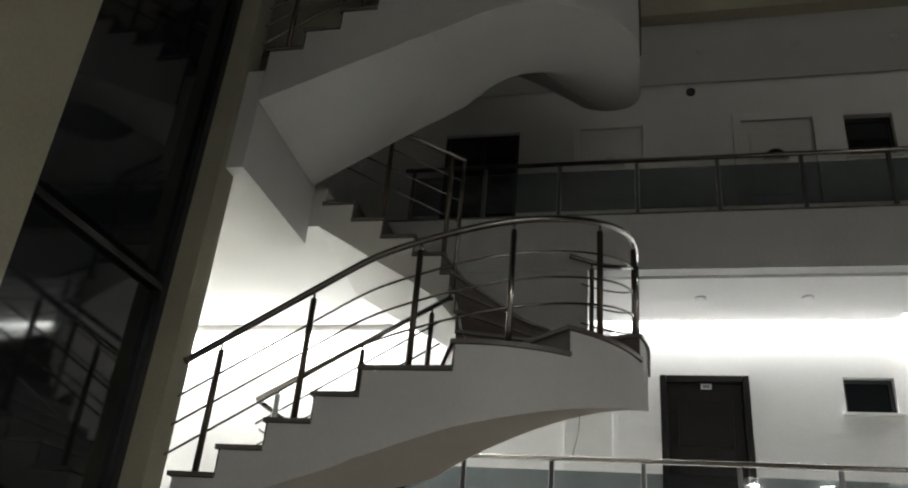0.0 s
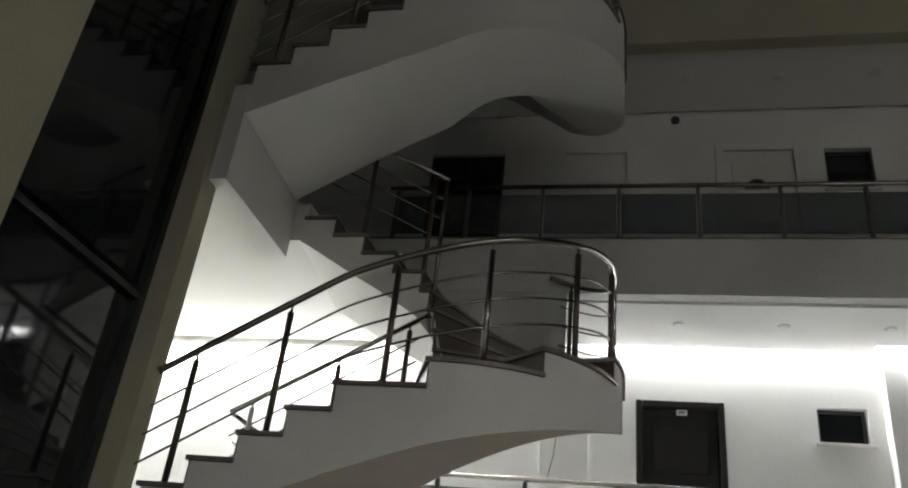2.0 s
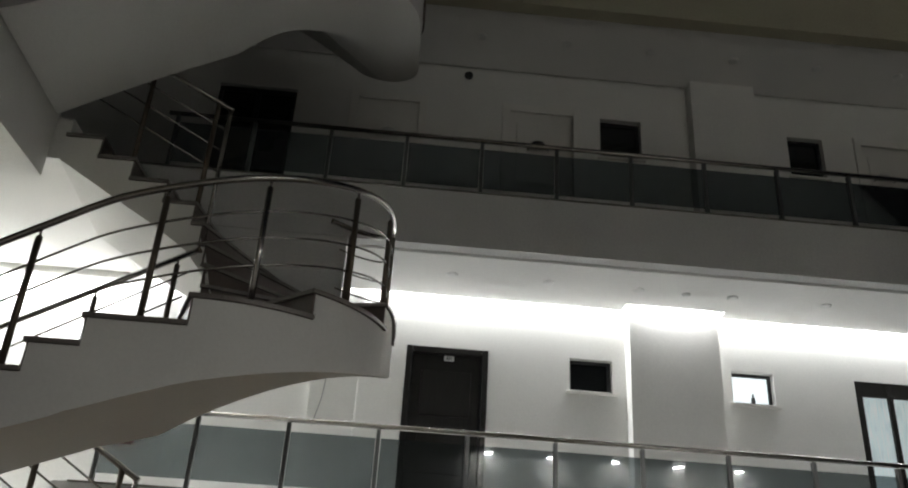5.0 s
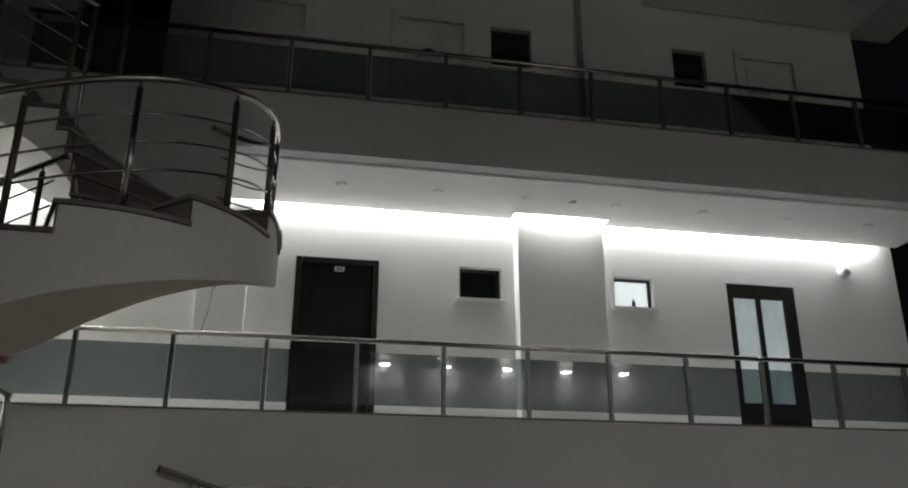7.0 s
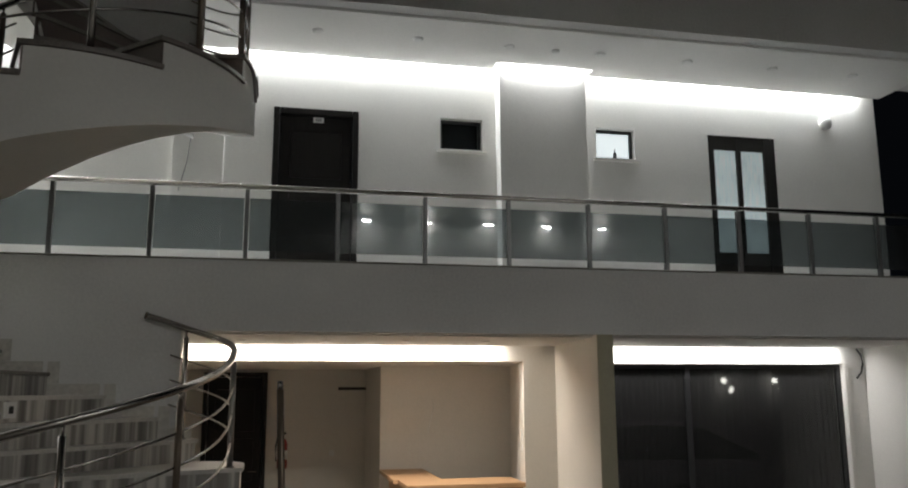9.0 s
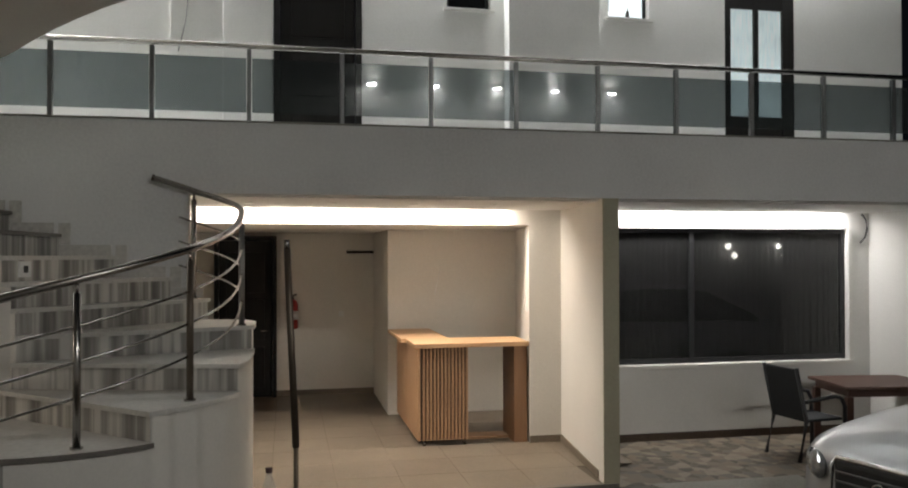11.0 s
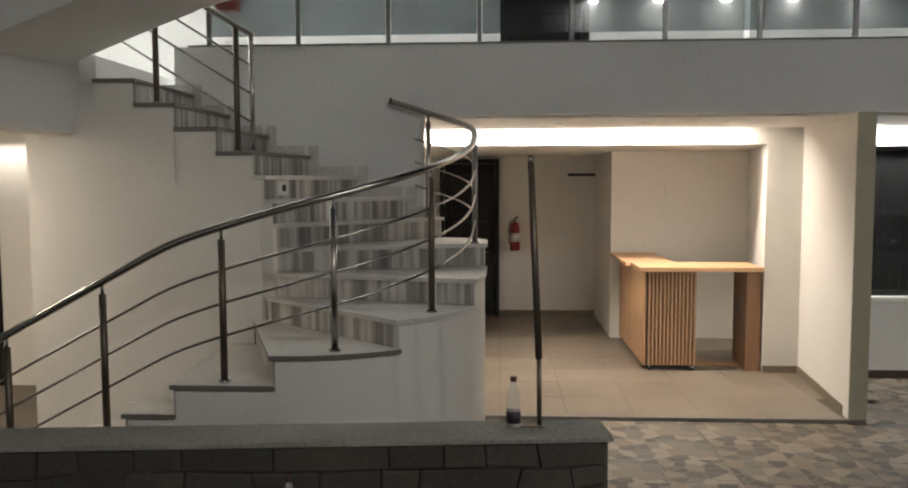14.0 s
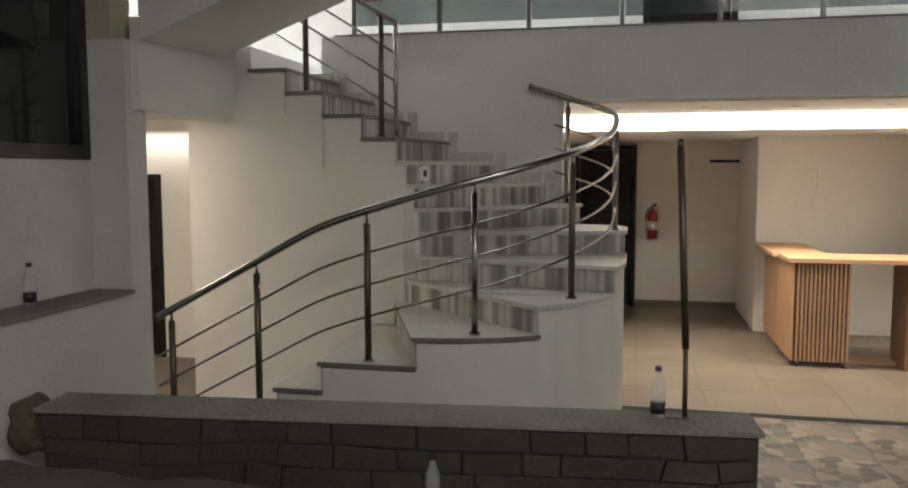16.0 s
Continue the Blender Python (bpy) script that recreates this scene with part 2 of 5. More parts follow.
def printed_stones():
    """Glazed tile with a print of rounded stones in beige, brown and grey, alike from tile to tile."""
    m = material("stone_print_tile", (0.17, 0.142, 0.107), 0.55, grain=14, vary=0.2, bump=0.1)
    n, l = m.node_tree.nodes, m.node_tree.links
    b = n["Principled BSDF"]
    grain = b.inputs["Base Color"].links[0].from_socket
    at, info, mul, snap, add = n.new("ShaderNodeTexCoord"), n.new("ShaderNodeObjectInfo"), n.new("ShaderNodeMath"), n.new("ShaderNodeMath"), n.new("ShaderNodeVectorMath")
    mul.operation, snap.operation, add.operation = "MULTIPLY", "FLOOR", "ADD"
    mul.inputs[1].default_value = 4.0
    l.new(info.outputs["Random"], mul.inputs[0])
    l.new(mul.outputs[0], snap.inputs[0])
    l.new(at.outputs["Object"], add.inputs[0])
    l.new(snap.outputs[0], add.inputs[1])
    bend, warp, near = n.new("ShaderNodeTexNoise"), n.new("ShaderNodeVectorMath"), n.new("ShaderNodeVectorMath")
    bend.inputs["Scale"].default_value = 6.0
    warp.operation, near.operation = "SCALE", "ADD"
    warp.inputs["Scale"].default_value = 0.05
    l.new(add.outputs[0], bend.inputs["Vector"])
    l.new(bend.outputs["Color"], warp.inputs[0])
    l.new(add.outputs[0], near.inputs[0])
    l.new(warp.outputs[0], near.inputs[1])
    cell, gap = n.new("ShaderNodeTexVoronoi"), n.new("ShaderNodeTexVoronoi")
    gap.feature = "DISTANCE_TO_EDGE"
    for t in (cell, gap):
        t.voronoi_dimensions = "2D"
        t.inputs["Scale"].default_value = 8.0
        l.new(near.outputs[0], t.inputs["Vector"])
    split, ramp = n.new("ShaderNodeSeparateColor"), n.new("ShaderNodeValToRGB")
    l.new(cell.outputs["Color"], split.inputs[0])
    l.new(split.outputs[0], ramp.inputs[0])
    ramp.color_ramp.interpolation = "CONSTANT"
    e = ramp.color_ramp.elements
    e[0].position, e[0].color = 0.0, (0.045, 0.031, 0.021, 1)
    e[1].position, e[1].color = 0.15, (0.155, 0.122, 0.086, 1)
    for p, c in ((0.36, (0.235, 0.195, 0.145, 1)), (0.60, (0.105, 0.091, 0.074, 1)), (0.72, (0.17, 0.126, 0.084, 1)), (0.87, (0.068, 0.047, 0.031, 1))):
        e.new(p).color = c
    joint, tone, soft = n.new("ShaderNodeMix"), n.new("ShaderNodeMix"), n.new("ShaderNodeMapRange")
    joint.data_type = tone.data_type = "RGBA"
    soft.inputs["From Min"].default_value, soft.inputs["From Max"].default_value = 0.02, 0.07
    l.new(gap.outputs["Distance"], soft.inputs["Value"])
    joint.inputs["A"].default_value = (0.15, 0.123, 0.09, 1)
    l.new(soft.outputs[0], joint.inputs["Factor"])
    l.new(ramp.outputs[0], joint.inputs["B"])
    tone.inputs["Factor"].default_value = 0.10
    l.new(joint.outputs["Result"], tone.inputs["A"])
    l.new(grain, tone.inputs["B"])
    l.new(tone.outputs["Result"], b.inputs["Base Color"])
    return m


PAVER = printed_stones()

# ---- building helpers ----


def part(name, bm, mat, parent=None, label=""):
    """Link a bmesh as one mesh object, under a thing or part."""
    me = bpy.data.meshes.new(name)
    bmesh.ops.recalc_face_normals(bm, faces=bm.faces)
    bm.to_mesh(me)
    bm.free()
    me.materials.append(mat)
    ob = new(name, me)
    if parent:
        ob.parent = parent
    if label:
        tagged(ob, label)
    return ob


def thing(name, x=0, y=0, z=0, label="", category="", group="", kind="", rz=0):
    ob = new(name)
    ob.matrix_world = pose(x, y, z, 0, 0, rz)
    return tagged(ob, label, category, group, kind)


def box(x0, x1, y0, y1, z0, z1, bevel=0.0, bm=None):
    """A box between two corners, with softened edges."""
    own = bmesh.new()
    bmesh.ops.create_cube(own, size=1)
    for v in own.verts:
        v.co = Vector(((x0 + x1) / 2 + v.co.x * (x1 - x0), (y0 + y1) / 2 + v.co.y * (y1 - y0), (z0 + z1) / 2 + v.co.z * (z1 - z0)))
    if bevel:
        bmesh.ops.bevel(own, geom=own.edges[:], offset=bevel, segments=2, affect="EDGES", profile=0.7)
    if bm is None:
        return own
    me = bpy.data.meshes.new("t")
    own.to_mesh(me)
    own.free()
    bm.from_mesh(me)
    bpy.data.meshes.remove(me)
    return bm


def tube(points, r, sides=10, bm=None):
    """A round bar along points, with closed ends."""
    bm = bm or bmesh.new()
    pts = [Vector(p) for p in points]
    rings = []
    for i, p in enumerate(pts):
        d = (pts[min(i + 1, len(pts) - 1)] - pts[max(i - 1, 0)]).normalized()
        a = d.cross(Vector((0, 0, 1)))
        a = (a if a.length > 1e-3 else Vector((1, 0, 0))).normalized()
        b = d.cross(a)
        rings.append([bm.verts.new(p + r * (math.cos(2 * math.pi * k / sides) * a + math.sin(2 * math.pi * k / sides) * b)) for k in range(sides)])
    for q, s in zip(rings, rings[1:]):
        for k in range(sides):
            f = bm.faces.new((q[k], q[(k + 1) % sides], s[(k + 1) % sides], s[k]))
            f.smooth = True
    bm.faces.new(rings[0])
    bm.faces.new(rings[-1])
    return bm


def lathe(profile, sides=20, bm=None):
    """A turned body about z from (radius, height) pairs."""
    bm = bm or bmesh.new()
    rings = [[bm.verts.new((r * math.cos(2 * math.pi * k / sides), r * math.sin(2 * math.pi * k / sides), z)) for k in range(sides)] for r, z in profile]
    for q, s in zip(rings, rings[1:]):
        for k in range(sides):
            bm.faces.new((q[k], q[(k + 1) % sides], s[(k + 1) % sides], s[k])).smooth = True
    bm.faces.new(rings[0])
    bm.faces.new(rings[-1])
    return bm


def wall_with_holes(name, x0, x1, y0, y1, z0, z1, holes, mat, label):
    """A wall along x with rectangular openings (xa, xb, za, zb) that go through it."""
    xs = sorted({x0, x1, *(h[0] for h in holes), *(h[1] for h in holes)})
    bm = bmesh.new()
    for a, b in zip(xs, xs[1:]):
        cuts = sorted((h[2], h[3]) for h in holes if h[0] <= a + 1e-6 and h[1] >= b - 1e-6)
        z = z0
        for lo, hi in cuts:
            if lo > z + 1e-4:
                box(a, b, y0, y1, z, lo, bm=bm)
            z = hi
        if z < z1 - 1e-4:
            box(a, b, y0, y1, z, z1, bm=bm)
    bmesh.ops.remove_doubles(bm, verts=bm.verts, dist=1e-4)
    return tagged(part(name, bm, mat), label, "wall", kind="structure")


def slab(name, dims, mat, label, category, bevel=0.0):
    return tagged(part(name, box(*dims, bevel), mat), label, category, kind="structure")


# ---- ground and courtyard ----
# out of view; kept pale so that lamp light bounces up to the stair soffits
slab("pavement_bounce", (-1.1, 12.0, -4.0, 3.2, -0.05, 0.002), BOUNCE, "unseen pale courtyard slab added to bounce light up to the soffits", "paving")
slab("ground", (-60, 60, -60, 60, -0.2, -0.012), SOIL, "dark dusty ground of the courtyard reaching outward", "ground")
slab("floor_lobby", (LEFT, 1.9, 5.3, 13.3, -0.01, 0.0), GROUT, "pale tiled floor behind the ground-floor stair", "floor")

# ---- galleries ----
# upper door and window openings: xa, xb, za, zb
HOLES1 = [(2.125, 3.033, F1, 5.18), (3.94, 4.42, 4.81, 5.18), (5.78, 6.26, 4.81, 5.18), (7.20, 8.09, F1, 5.18)]
HOLES2 = [(-0.51, 0.47, F2, 8.43), (1.20, 2.07, F2, 8.45), (3.13, 4.04, F2, 8.45), (4.34, 4.87, 7.84, 8.42), (6.80, 7.27, 7.82, 8.41), (7.73, 8.60, F2, 8.42)]
wall_with_holes("wall_gallery_lower", LEFT, RIGHT, BACK, BACK + 0.25, F1, SOFFIT2 + 0.15, HOLES1, PLASTER, "smooth white plaster wall washed by the cove light")
wall_with_holes("wall_gallery_upper", LEFT, RIGHT, BACK, BACK + 0.25, F2, SOFFIT3 + 0.1, HOLES2, PLASTER, "white plaster wall of the unlit upper gallery")
slab("floor_gallery_lower", (-0.75, RIGHT + 0.8, EDGE + 0.16, BACK + 0.25, SOFFIT1, F1), FASCIA, "concrete gallery slab of the middle storey", "floor")
slab("floor_gallery_upper", (-0.75, RIGHT + 0.8, EDGE + 0.16, BACK - 0.32, SOFFIT2 + 0.004, F2), FASCIA, "concrete gallery slab of the upper storey", "floor")
for level, name in ((F1, "lower"), (F2, "upper")):
    bm = box(LEFT, -1.104, 5.41, BACK + (0.25 if level == F1 else -0.002), level - 0.40, level)
    box(-1.104, -0.91, 6.58, BACK + (0.25 if level == F1 else -0.002), level - 0.40, level, bm=bm)
    tagged(part("floor_landing_" + name, bm, PLASTER), "white landing slab beside the winding stair", "floor", kind="structure")
slab("trim_lobby_beam_lower", (-1.36, -1.1, 5.40, 6.575, F1 - 0.58, F1 - 0.402), PLASTER, "white beam above the lobby opening", "beam")
slab("trim_lobby_beam_middle", (-1.103, -1.04, 5.26, 6.575, F1 - 0.58, F1 + 0.003), PLASTER, "white beam face at the foot of the second stair", "beam")
slab("trim_lobby_beam_upper", (-1.36, -1.04, 5.26, 6.575, F2 - 0.58, F2 + 0.36), PLASTER, "white beam at the foot of the third stair", "beam")
slab("wall_behind_stair", (-0.75, 1.45, EDGE, EDGE + 0.16, 0.0, CURB1), FASCIA, "grey rendered wall behind the winding stair", "wall")
slab("wall_behind_stair_end", (-1.3, -0.75, EDGE, EDGE + 0.16, 0.0, SOFFIT1 - 0.005), FASCIA, "grey rendered wall behind the winding stair", "wall")
bm = bmesh.new()
outline = [(1.45, 4.40), (1.45, SOFFIT2 - 0.004), (-0.74, SOFFIT2 - 0.004), (-0.74, 5.50)]
ends = [[bm.verts.new((x, y, z)) for x, z in outline] for y in (EDGE + 0.002, EDGE + 0.15)]
bm.faces.new(ends[0])
bm.faces.new(ends[1])
for k in range(4):
    bm.faces.new((ends[0][k], ends[0][(k + 1) % 4], ends[1][(k + 1) % 4], ends[1][k]))
tagged(part("wall_stair_panel", bm, FASCIA), "grey rendered wall closing the stair well", "wall", kind="structure")
slab("trim_fascia_lower", (1.45, RIGHT + 0.8, EDGE, EDGE + 0.16, SOFFIT1 - 0.003, CURB1), FASCIA, "deep grey rendered edge beam of the middle gallery", "fascia")
slab("trim_fascia_upper", (-0.75, RIGHT + 0.8, EDGE, EDGE + 0.16, SOFFIT2 - 0.003, CURB2), FASCIA, "deep grey rendered edge beam of the upper gallery", "fascia", 0.004)
slab("trim_fascia_roof", (LEFT, RIGHT + 0.8, EDGE - 0.02, EDGE + 0.16, SOFFIT3 - 0.05, 10.6), OLIVE, "warm rendered roof edge above the upper gallery", "fascia", 0.004)
slab("ceiling_gallery_lower", (-0.9, 4.52, EDGE + 0.16, BACK - 0.10, SOFFIT2 - 0.03, SOFFIT2), CEILING, "flat white suspended ceiling with a cove gap", "ceiling")
slab("ceiling_gallery_middle", (4.52, 5.65, EDGE + 0.16, BACK - 0.30, SOFFIT2 - 0.03, SOFFIT2), CEILING, "flat white suspended ceiling before the pilaster", "ceiling")
slab("ceiling_gallery_end", (5.65, RIGHT, EDGE + 0.16, BACK - 0.10, SOFFIT2 - 0.03, SOFFIT2), CEILING, "flat white suspended ceiling with a cove gap", "ceiling")
slab("ceiling_cove", (-0.9, RIGHT, BACK - 0.32, BACK + 0.25, SOFFIT2 + 0.12, F2 - 0.06), CEILING, "white top of the lighting cove", "ceiling")
slab("ceiling_gallery_upper", (LEFT, RIGHT, EDGE + 0.14, BACK - 0.05, SOFFIT3, SOFFIT3 + 0.03), CEILING, "flat ceiling of the upper gallery", "ceiling")
slab("ceiling_roof", (LEFT, RIGHT + 0.8, EDGE + 0.16, BACK + 0.25, SOFFIT3 + 0.10, SOFFIT3 + 0.30), FASCIA, "roof slab over the upper gallery", "ceiling")
slab("trim_pilaster_lower", (4.575, 5.59, BACK - 0.20, BACK + 0.003, F1, SOFFIT2 + 0.1), PLASTER, "plain white pilaster standing proud of the wall", "pilaster", 0.004)
slab("trim_pilaster_upper", (5.49, 6.33, BACK - 0.20, BACK + 0.003, F2, SOFFIT3), PLASTER, "plain white pilaster on the upper wall", "pilaster", 0.004)
slab("trim_landing_casing", (-2.95, -2.15, BACK - 0.04, BACK + 0.003, F1, 5.5), PLASTER, "shallow white casing on the landing wall", "pilaster", 0.004)
slab("trim_panel_lower", (1.124, 1.63, BACK - 0.05, BACK + 0.003, F1, SOFFIT2), PLASTER, "shallow plaster casing on the white wall", "pilaster", 0.004)

# ground floor shell: reception alcove, lobby and the wall with the wide window
slab("ceiling_reception", (LEFT, 5.2, EDGE + 0.16, 9.44, SOFFIT1 - 0.02, SOFFIT1 - 0.004), CEILING, "white reception ceiling", "ceiling")
slab("trim_cove_drop", (0.9, 4.71, 9.44, 9.60, 2.50, SOFFIT1), CREAM, "white dropped ceiling edge lit by a cove strip", "trim")
slab("trim_cove_end", (4.71, 5.36, 9.44, 9.60, 2.50, SOFFIT1), CREAM, "white wall head beside the cove strip", "trim")
slab("ceiling_reception_low", (0.9, 5.70, 9.60, 13.4, 2.50, 2.55), CREAM, "lower cream ceiling behind the reception", "ceiling")
bm = bmesh.new()
vs = [bm.verts.new((x, y, z)) for z in (0.03, 2.50) for x, y in ((4.96, 9.44), (5.36, 9.44), (5.62, 11.40), (5.36, 11.40))]
for f in ((0, 1, 2, 3), (4, 5, 6, 7), (0, 1, 5, 4), (1, 2, 6, 5), (2, 3, 7, 6), (3, 0, 4, 7)):
    bm.faces.new([vs[k] for k in f])
tagged(part("wall_nook_side", bm, CREAM), "cream wall return beside the counter", "wall", kind="structure")
slab("wall_nook_back", (3.59, 5.62, 11.40, 11.55, 0.03, 2.50), CREAM, "cream plaster wall behind the counter", "wall")
slab("wall_nook_return", (3.59, 3.74, 11.55, 13.25, 0.03, 2.50), CREAM, "cream wall return running back", "wall")
slab("wall_reception_back", (0.9, 3.75, 13.25, 13.45, 0.0, 2.60), CREAM, "cream plaster wall at the back of the reception", "wall")
slab("wall_reception_left", (0.75, 0.9, 7.85, 13.45, 0.0, 2.60), CREAM, "cream side wall of the reception", "wall")
bm = bmesh.new()
vs = [bm.verts.new((x, y, z)) for z in (0.0, SOFFIT1 - 0.003) for x, y in ((5.15, 7.69), (5.30, 7.69), (5.52, 9.44), (5.34, 9.44))]
for f in ((0, 1, 2, 3), (4, 5, 6, 7), (0, 1, 5, 4), (1, 2, 6, 5), (2, 3, 7, 6), (3, 0, 4, 7)):
    bm.faces.new([vs[k] for k in f])
tagged(part("wall_pier", bm, CREAM), "cream pier wall between reception and terrace", "wall", kind="structure")
wall_with_holes("wall_terrace", 5.36, 9.3, 9.36, 9.6, 0.0, SOFFIT1, [(5.55, 9.0, 0.88, 2.47)], PLASTER, "white terrace wall below and around the wide window")
slab("ceiling_terrace", (5.2, RIGHT + 0.8, EDGE + 0.16, 9.36, SOFFIT1 - 0.02, SOFFIT1 - 0.004), CEILING, "white terrace soffit", "ceiling")
slab("wall_terrace_end", (9.3, 9.5, 7.69, 9.6, 0.0, SOFFIT1 - 0.02), PLASTER, "white end wall of the terrace", "wall")
slab("baseboard_terrace", (5.45, 9.3, 9.345, 9.358, 0.0, 0.09), SKIRTSTONE, "brown stone skirting along the terrace wall", "baseboard")
slab("baseboard_reception", (0.9, 3.59, 13.235, 13.248, 0.03, 0.11), TILE, "beige tile skirting along the back wall", "baseboard")
slab("baseboard_nook", (4.96, 5.34, 9.425, 9.438, 0.03, 0.11), TILE, "beige tile skirting beside the counter", "baseboard")
slab("trim_threshold", (1.9, 5.29, 7.66, 7.74, -0.01, 0.035), NOSING, "dark stone threshold of the reception", "trim", 0.004)

# added sheet: darkens the pier's front, which gets less light than its inner side
slab("trim_pier_shade", (5.147, 5.303, 7.674, 7.688, 0.0, SOFFIT1 - 0.003), OLIVE, "thin darker sheet over the pier's front edge, standing in for its shade", "trim", 0.002)
bm = bmesh.new()
vs = [bm.verts.new((x, y, z)) for z in (0.034, 0.115) for x, y in ((5.158, 7.86), (5.170, 7.86), (5.336, 9.425), (5.324, 9.425))]
for f in ((0, 1, 2, 3), (4, 5, 6, 7), (0, 1, 5, 4), (1, 2, 6, 5), (2, 3, 7, 6), (3, 0, 4, 7)):
    bm.faces.new([vs[k] for k in f])
tagged(part("baseboard_pier", bm, TILE), "beige tile skirting along the pier wall", "baseboard", kind="structure")
for level, x0 in ((CURB1, -0.62), (CURB2, -0.75)):
    slab("trim_coping", (x0, RIGHT + 0.8, EDGE - 0.012, EDGE + 0.17, level + 0.001, level + 0.016), CONCRETE, "thin grey stone coping on the gallery edge", "coping", 0.003)

# lobby left of the stair
slab("wall_spine", (-1.43, 0.34, 6.503, 6.575, 0.0, 2.1), CREAM, "cream spine wall between the two stair flights", "wall")
slab("wall_spine_head", (-1.3, -0.60, 6.503, 6.575, 2.52, 2.656), CREAM, "cream wall head under the landing", "wall")
slab("wall_spine_upper", (-1.43, -0.30, 6.503, 6.575, 2.1, 2.52), CREAM, "cream spine wall under the upper flight", "wall")
wall_with_holes("wall_lobby_back", LEFT, -1.3, 8.7, 8.9, 0.0, 2.655, [(-3.88, -3.05, 0.0, 2.05)], CREAM, "cream lobby wall with a doorway")
slab("wall_lobby_side", (-1.42, -1.3, 6.56, 8.7, 0.0, 2.655), CREAM, "cream lobby side wall", "wall")
slab("wall_left", (LEFT - 0.2, LEFT, 5.0, BACK + 0.25, 0.0, 10.6), PLASTER, "white outer wall beyond the landings", "wall")

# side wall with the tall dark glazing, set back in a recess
# lower part of the side wall: paler tone carries the stronger light down here
LITSIDE = material("pale_lit_side", (0.60, 0.59, 0.56), 0.9, grain=7, vary=0.07, bump=0.15)
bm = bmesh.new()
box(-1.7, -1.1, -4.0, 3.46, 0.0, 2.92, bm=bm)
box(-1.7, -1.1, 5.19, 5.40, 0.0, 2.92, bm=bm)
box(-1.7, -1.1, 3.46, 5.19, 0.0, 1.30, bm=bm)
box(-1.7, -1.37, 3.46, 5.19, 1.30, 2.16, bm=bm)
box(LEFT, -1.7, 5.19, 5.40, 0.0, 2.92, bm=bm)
tagged(part("wall_side", bm, LITSIDE), "side wall with a recessed sill, toned paler for the stronger light below", "wall", kind="structure")
# same wall higher up: the dimmer light is put into a darker olive tone
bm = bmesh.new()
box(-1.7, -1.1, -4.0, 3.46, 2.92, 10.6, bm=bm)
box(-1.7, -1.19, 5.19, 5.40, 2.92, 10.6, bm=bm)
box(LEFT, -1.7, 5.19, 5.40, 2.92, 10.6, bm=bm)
tagged(part("wall_side_upper", bm, OLIVE), "olive upper side wall with a tall glazed recess, toned darker for dim light", "wall", kind="structure")
slab("trim_niche_sill", (-1.37, -1.08, 3.46, 5.19, 1.30, 1.325), CONCRETE, "grey stone sill in the wall recess", "sill", 0.004)
win = thing("window_side", -1.33, 4.42, 2.16, "tall dark glazing in black frames, unlit", "window", kind="structure")
for i, (z0, z1) in enumerate(((0.0, 2.30), (2.35, 7.9))):
    part("pane", box(-0.10, -0.08, -0.95, 0.76, z0 + 0.08, z1), DARKGLASS, win)
for y0, y1 in ((-0.958, -0.88), (0.69, 0.768)):
    part("window_frame", box(-0.12, -0.03, y0, y1, 0.0, 8.0, 0.006), BLACKFRAME, win)
for z, h in ((0.0, 0.09), (2.30, 0.05), (7.9, 0.09)):
    part("window_frame", box(-0.12, -0.03, -0.88, 0.69, z, z + h, 0.006), BLACKFRAME, win)
# closing walls behind the viewer
slab("wall_behind", (-1.7, 22, -4.3, -4.0, 0.0, 10.6), PALERENDER, "plain rendered wall across the courtyard", "wall")


# ---- doors and windows of the galleries ----
def dark_door(n, x0, x1, z0, z1, y):
    d = thing("door_%d" % n, x0, y, z0, "closed dark stained wooden door in a dark frame", "door", kind="structure")
    w, h = x1 - x0, z1 - z0
    for a, b in ((0.0, 0.07), (w - 0.07, w)):
        part("door_frame", box(a + 0.004, b - 0.004, -0.02, 0.16, 0.0, h, 0.006), DARKDOOR, d)
    part("door_frame", box(0.07, w - 0.07, -0.02, 0.16, h - 0.07, h - 0.002, 0.006), DARKDOOR, d)
    leaf = part("door_leaf", box(0.075, w - 0.075, 0.05, 0.10, 0.01, h - 0.075, 0.004), DARKDOOR, d)
    for k in range(3):
        part("panel", box(0.18 + 0, w - 0.18, 0.035, 0.05, 0.15 + k * (h - 0.3) / 3, 0.05 + (k + 1) * (h - 0.3) / 3, 0.012), DARKDOOR, leaf)
    part("door_handle", tube([(w - 0.13, 0.05, 1.0), (w - 0.13, 0.0, 1.0), (w - 0.24, -0.005, 1.0)], 0.009), STEEL, leaf, "steel lever handle")
    return d


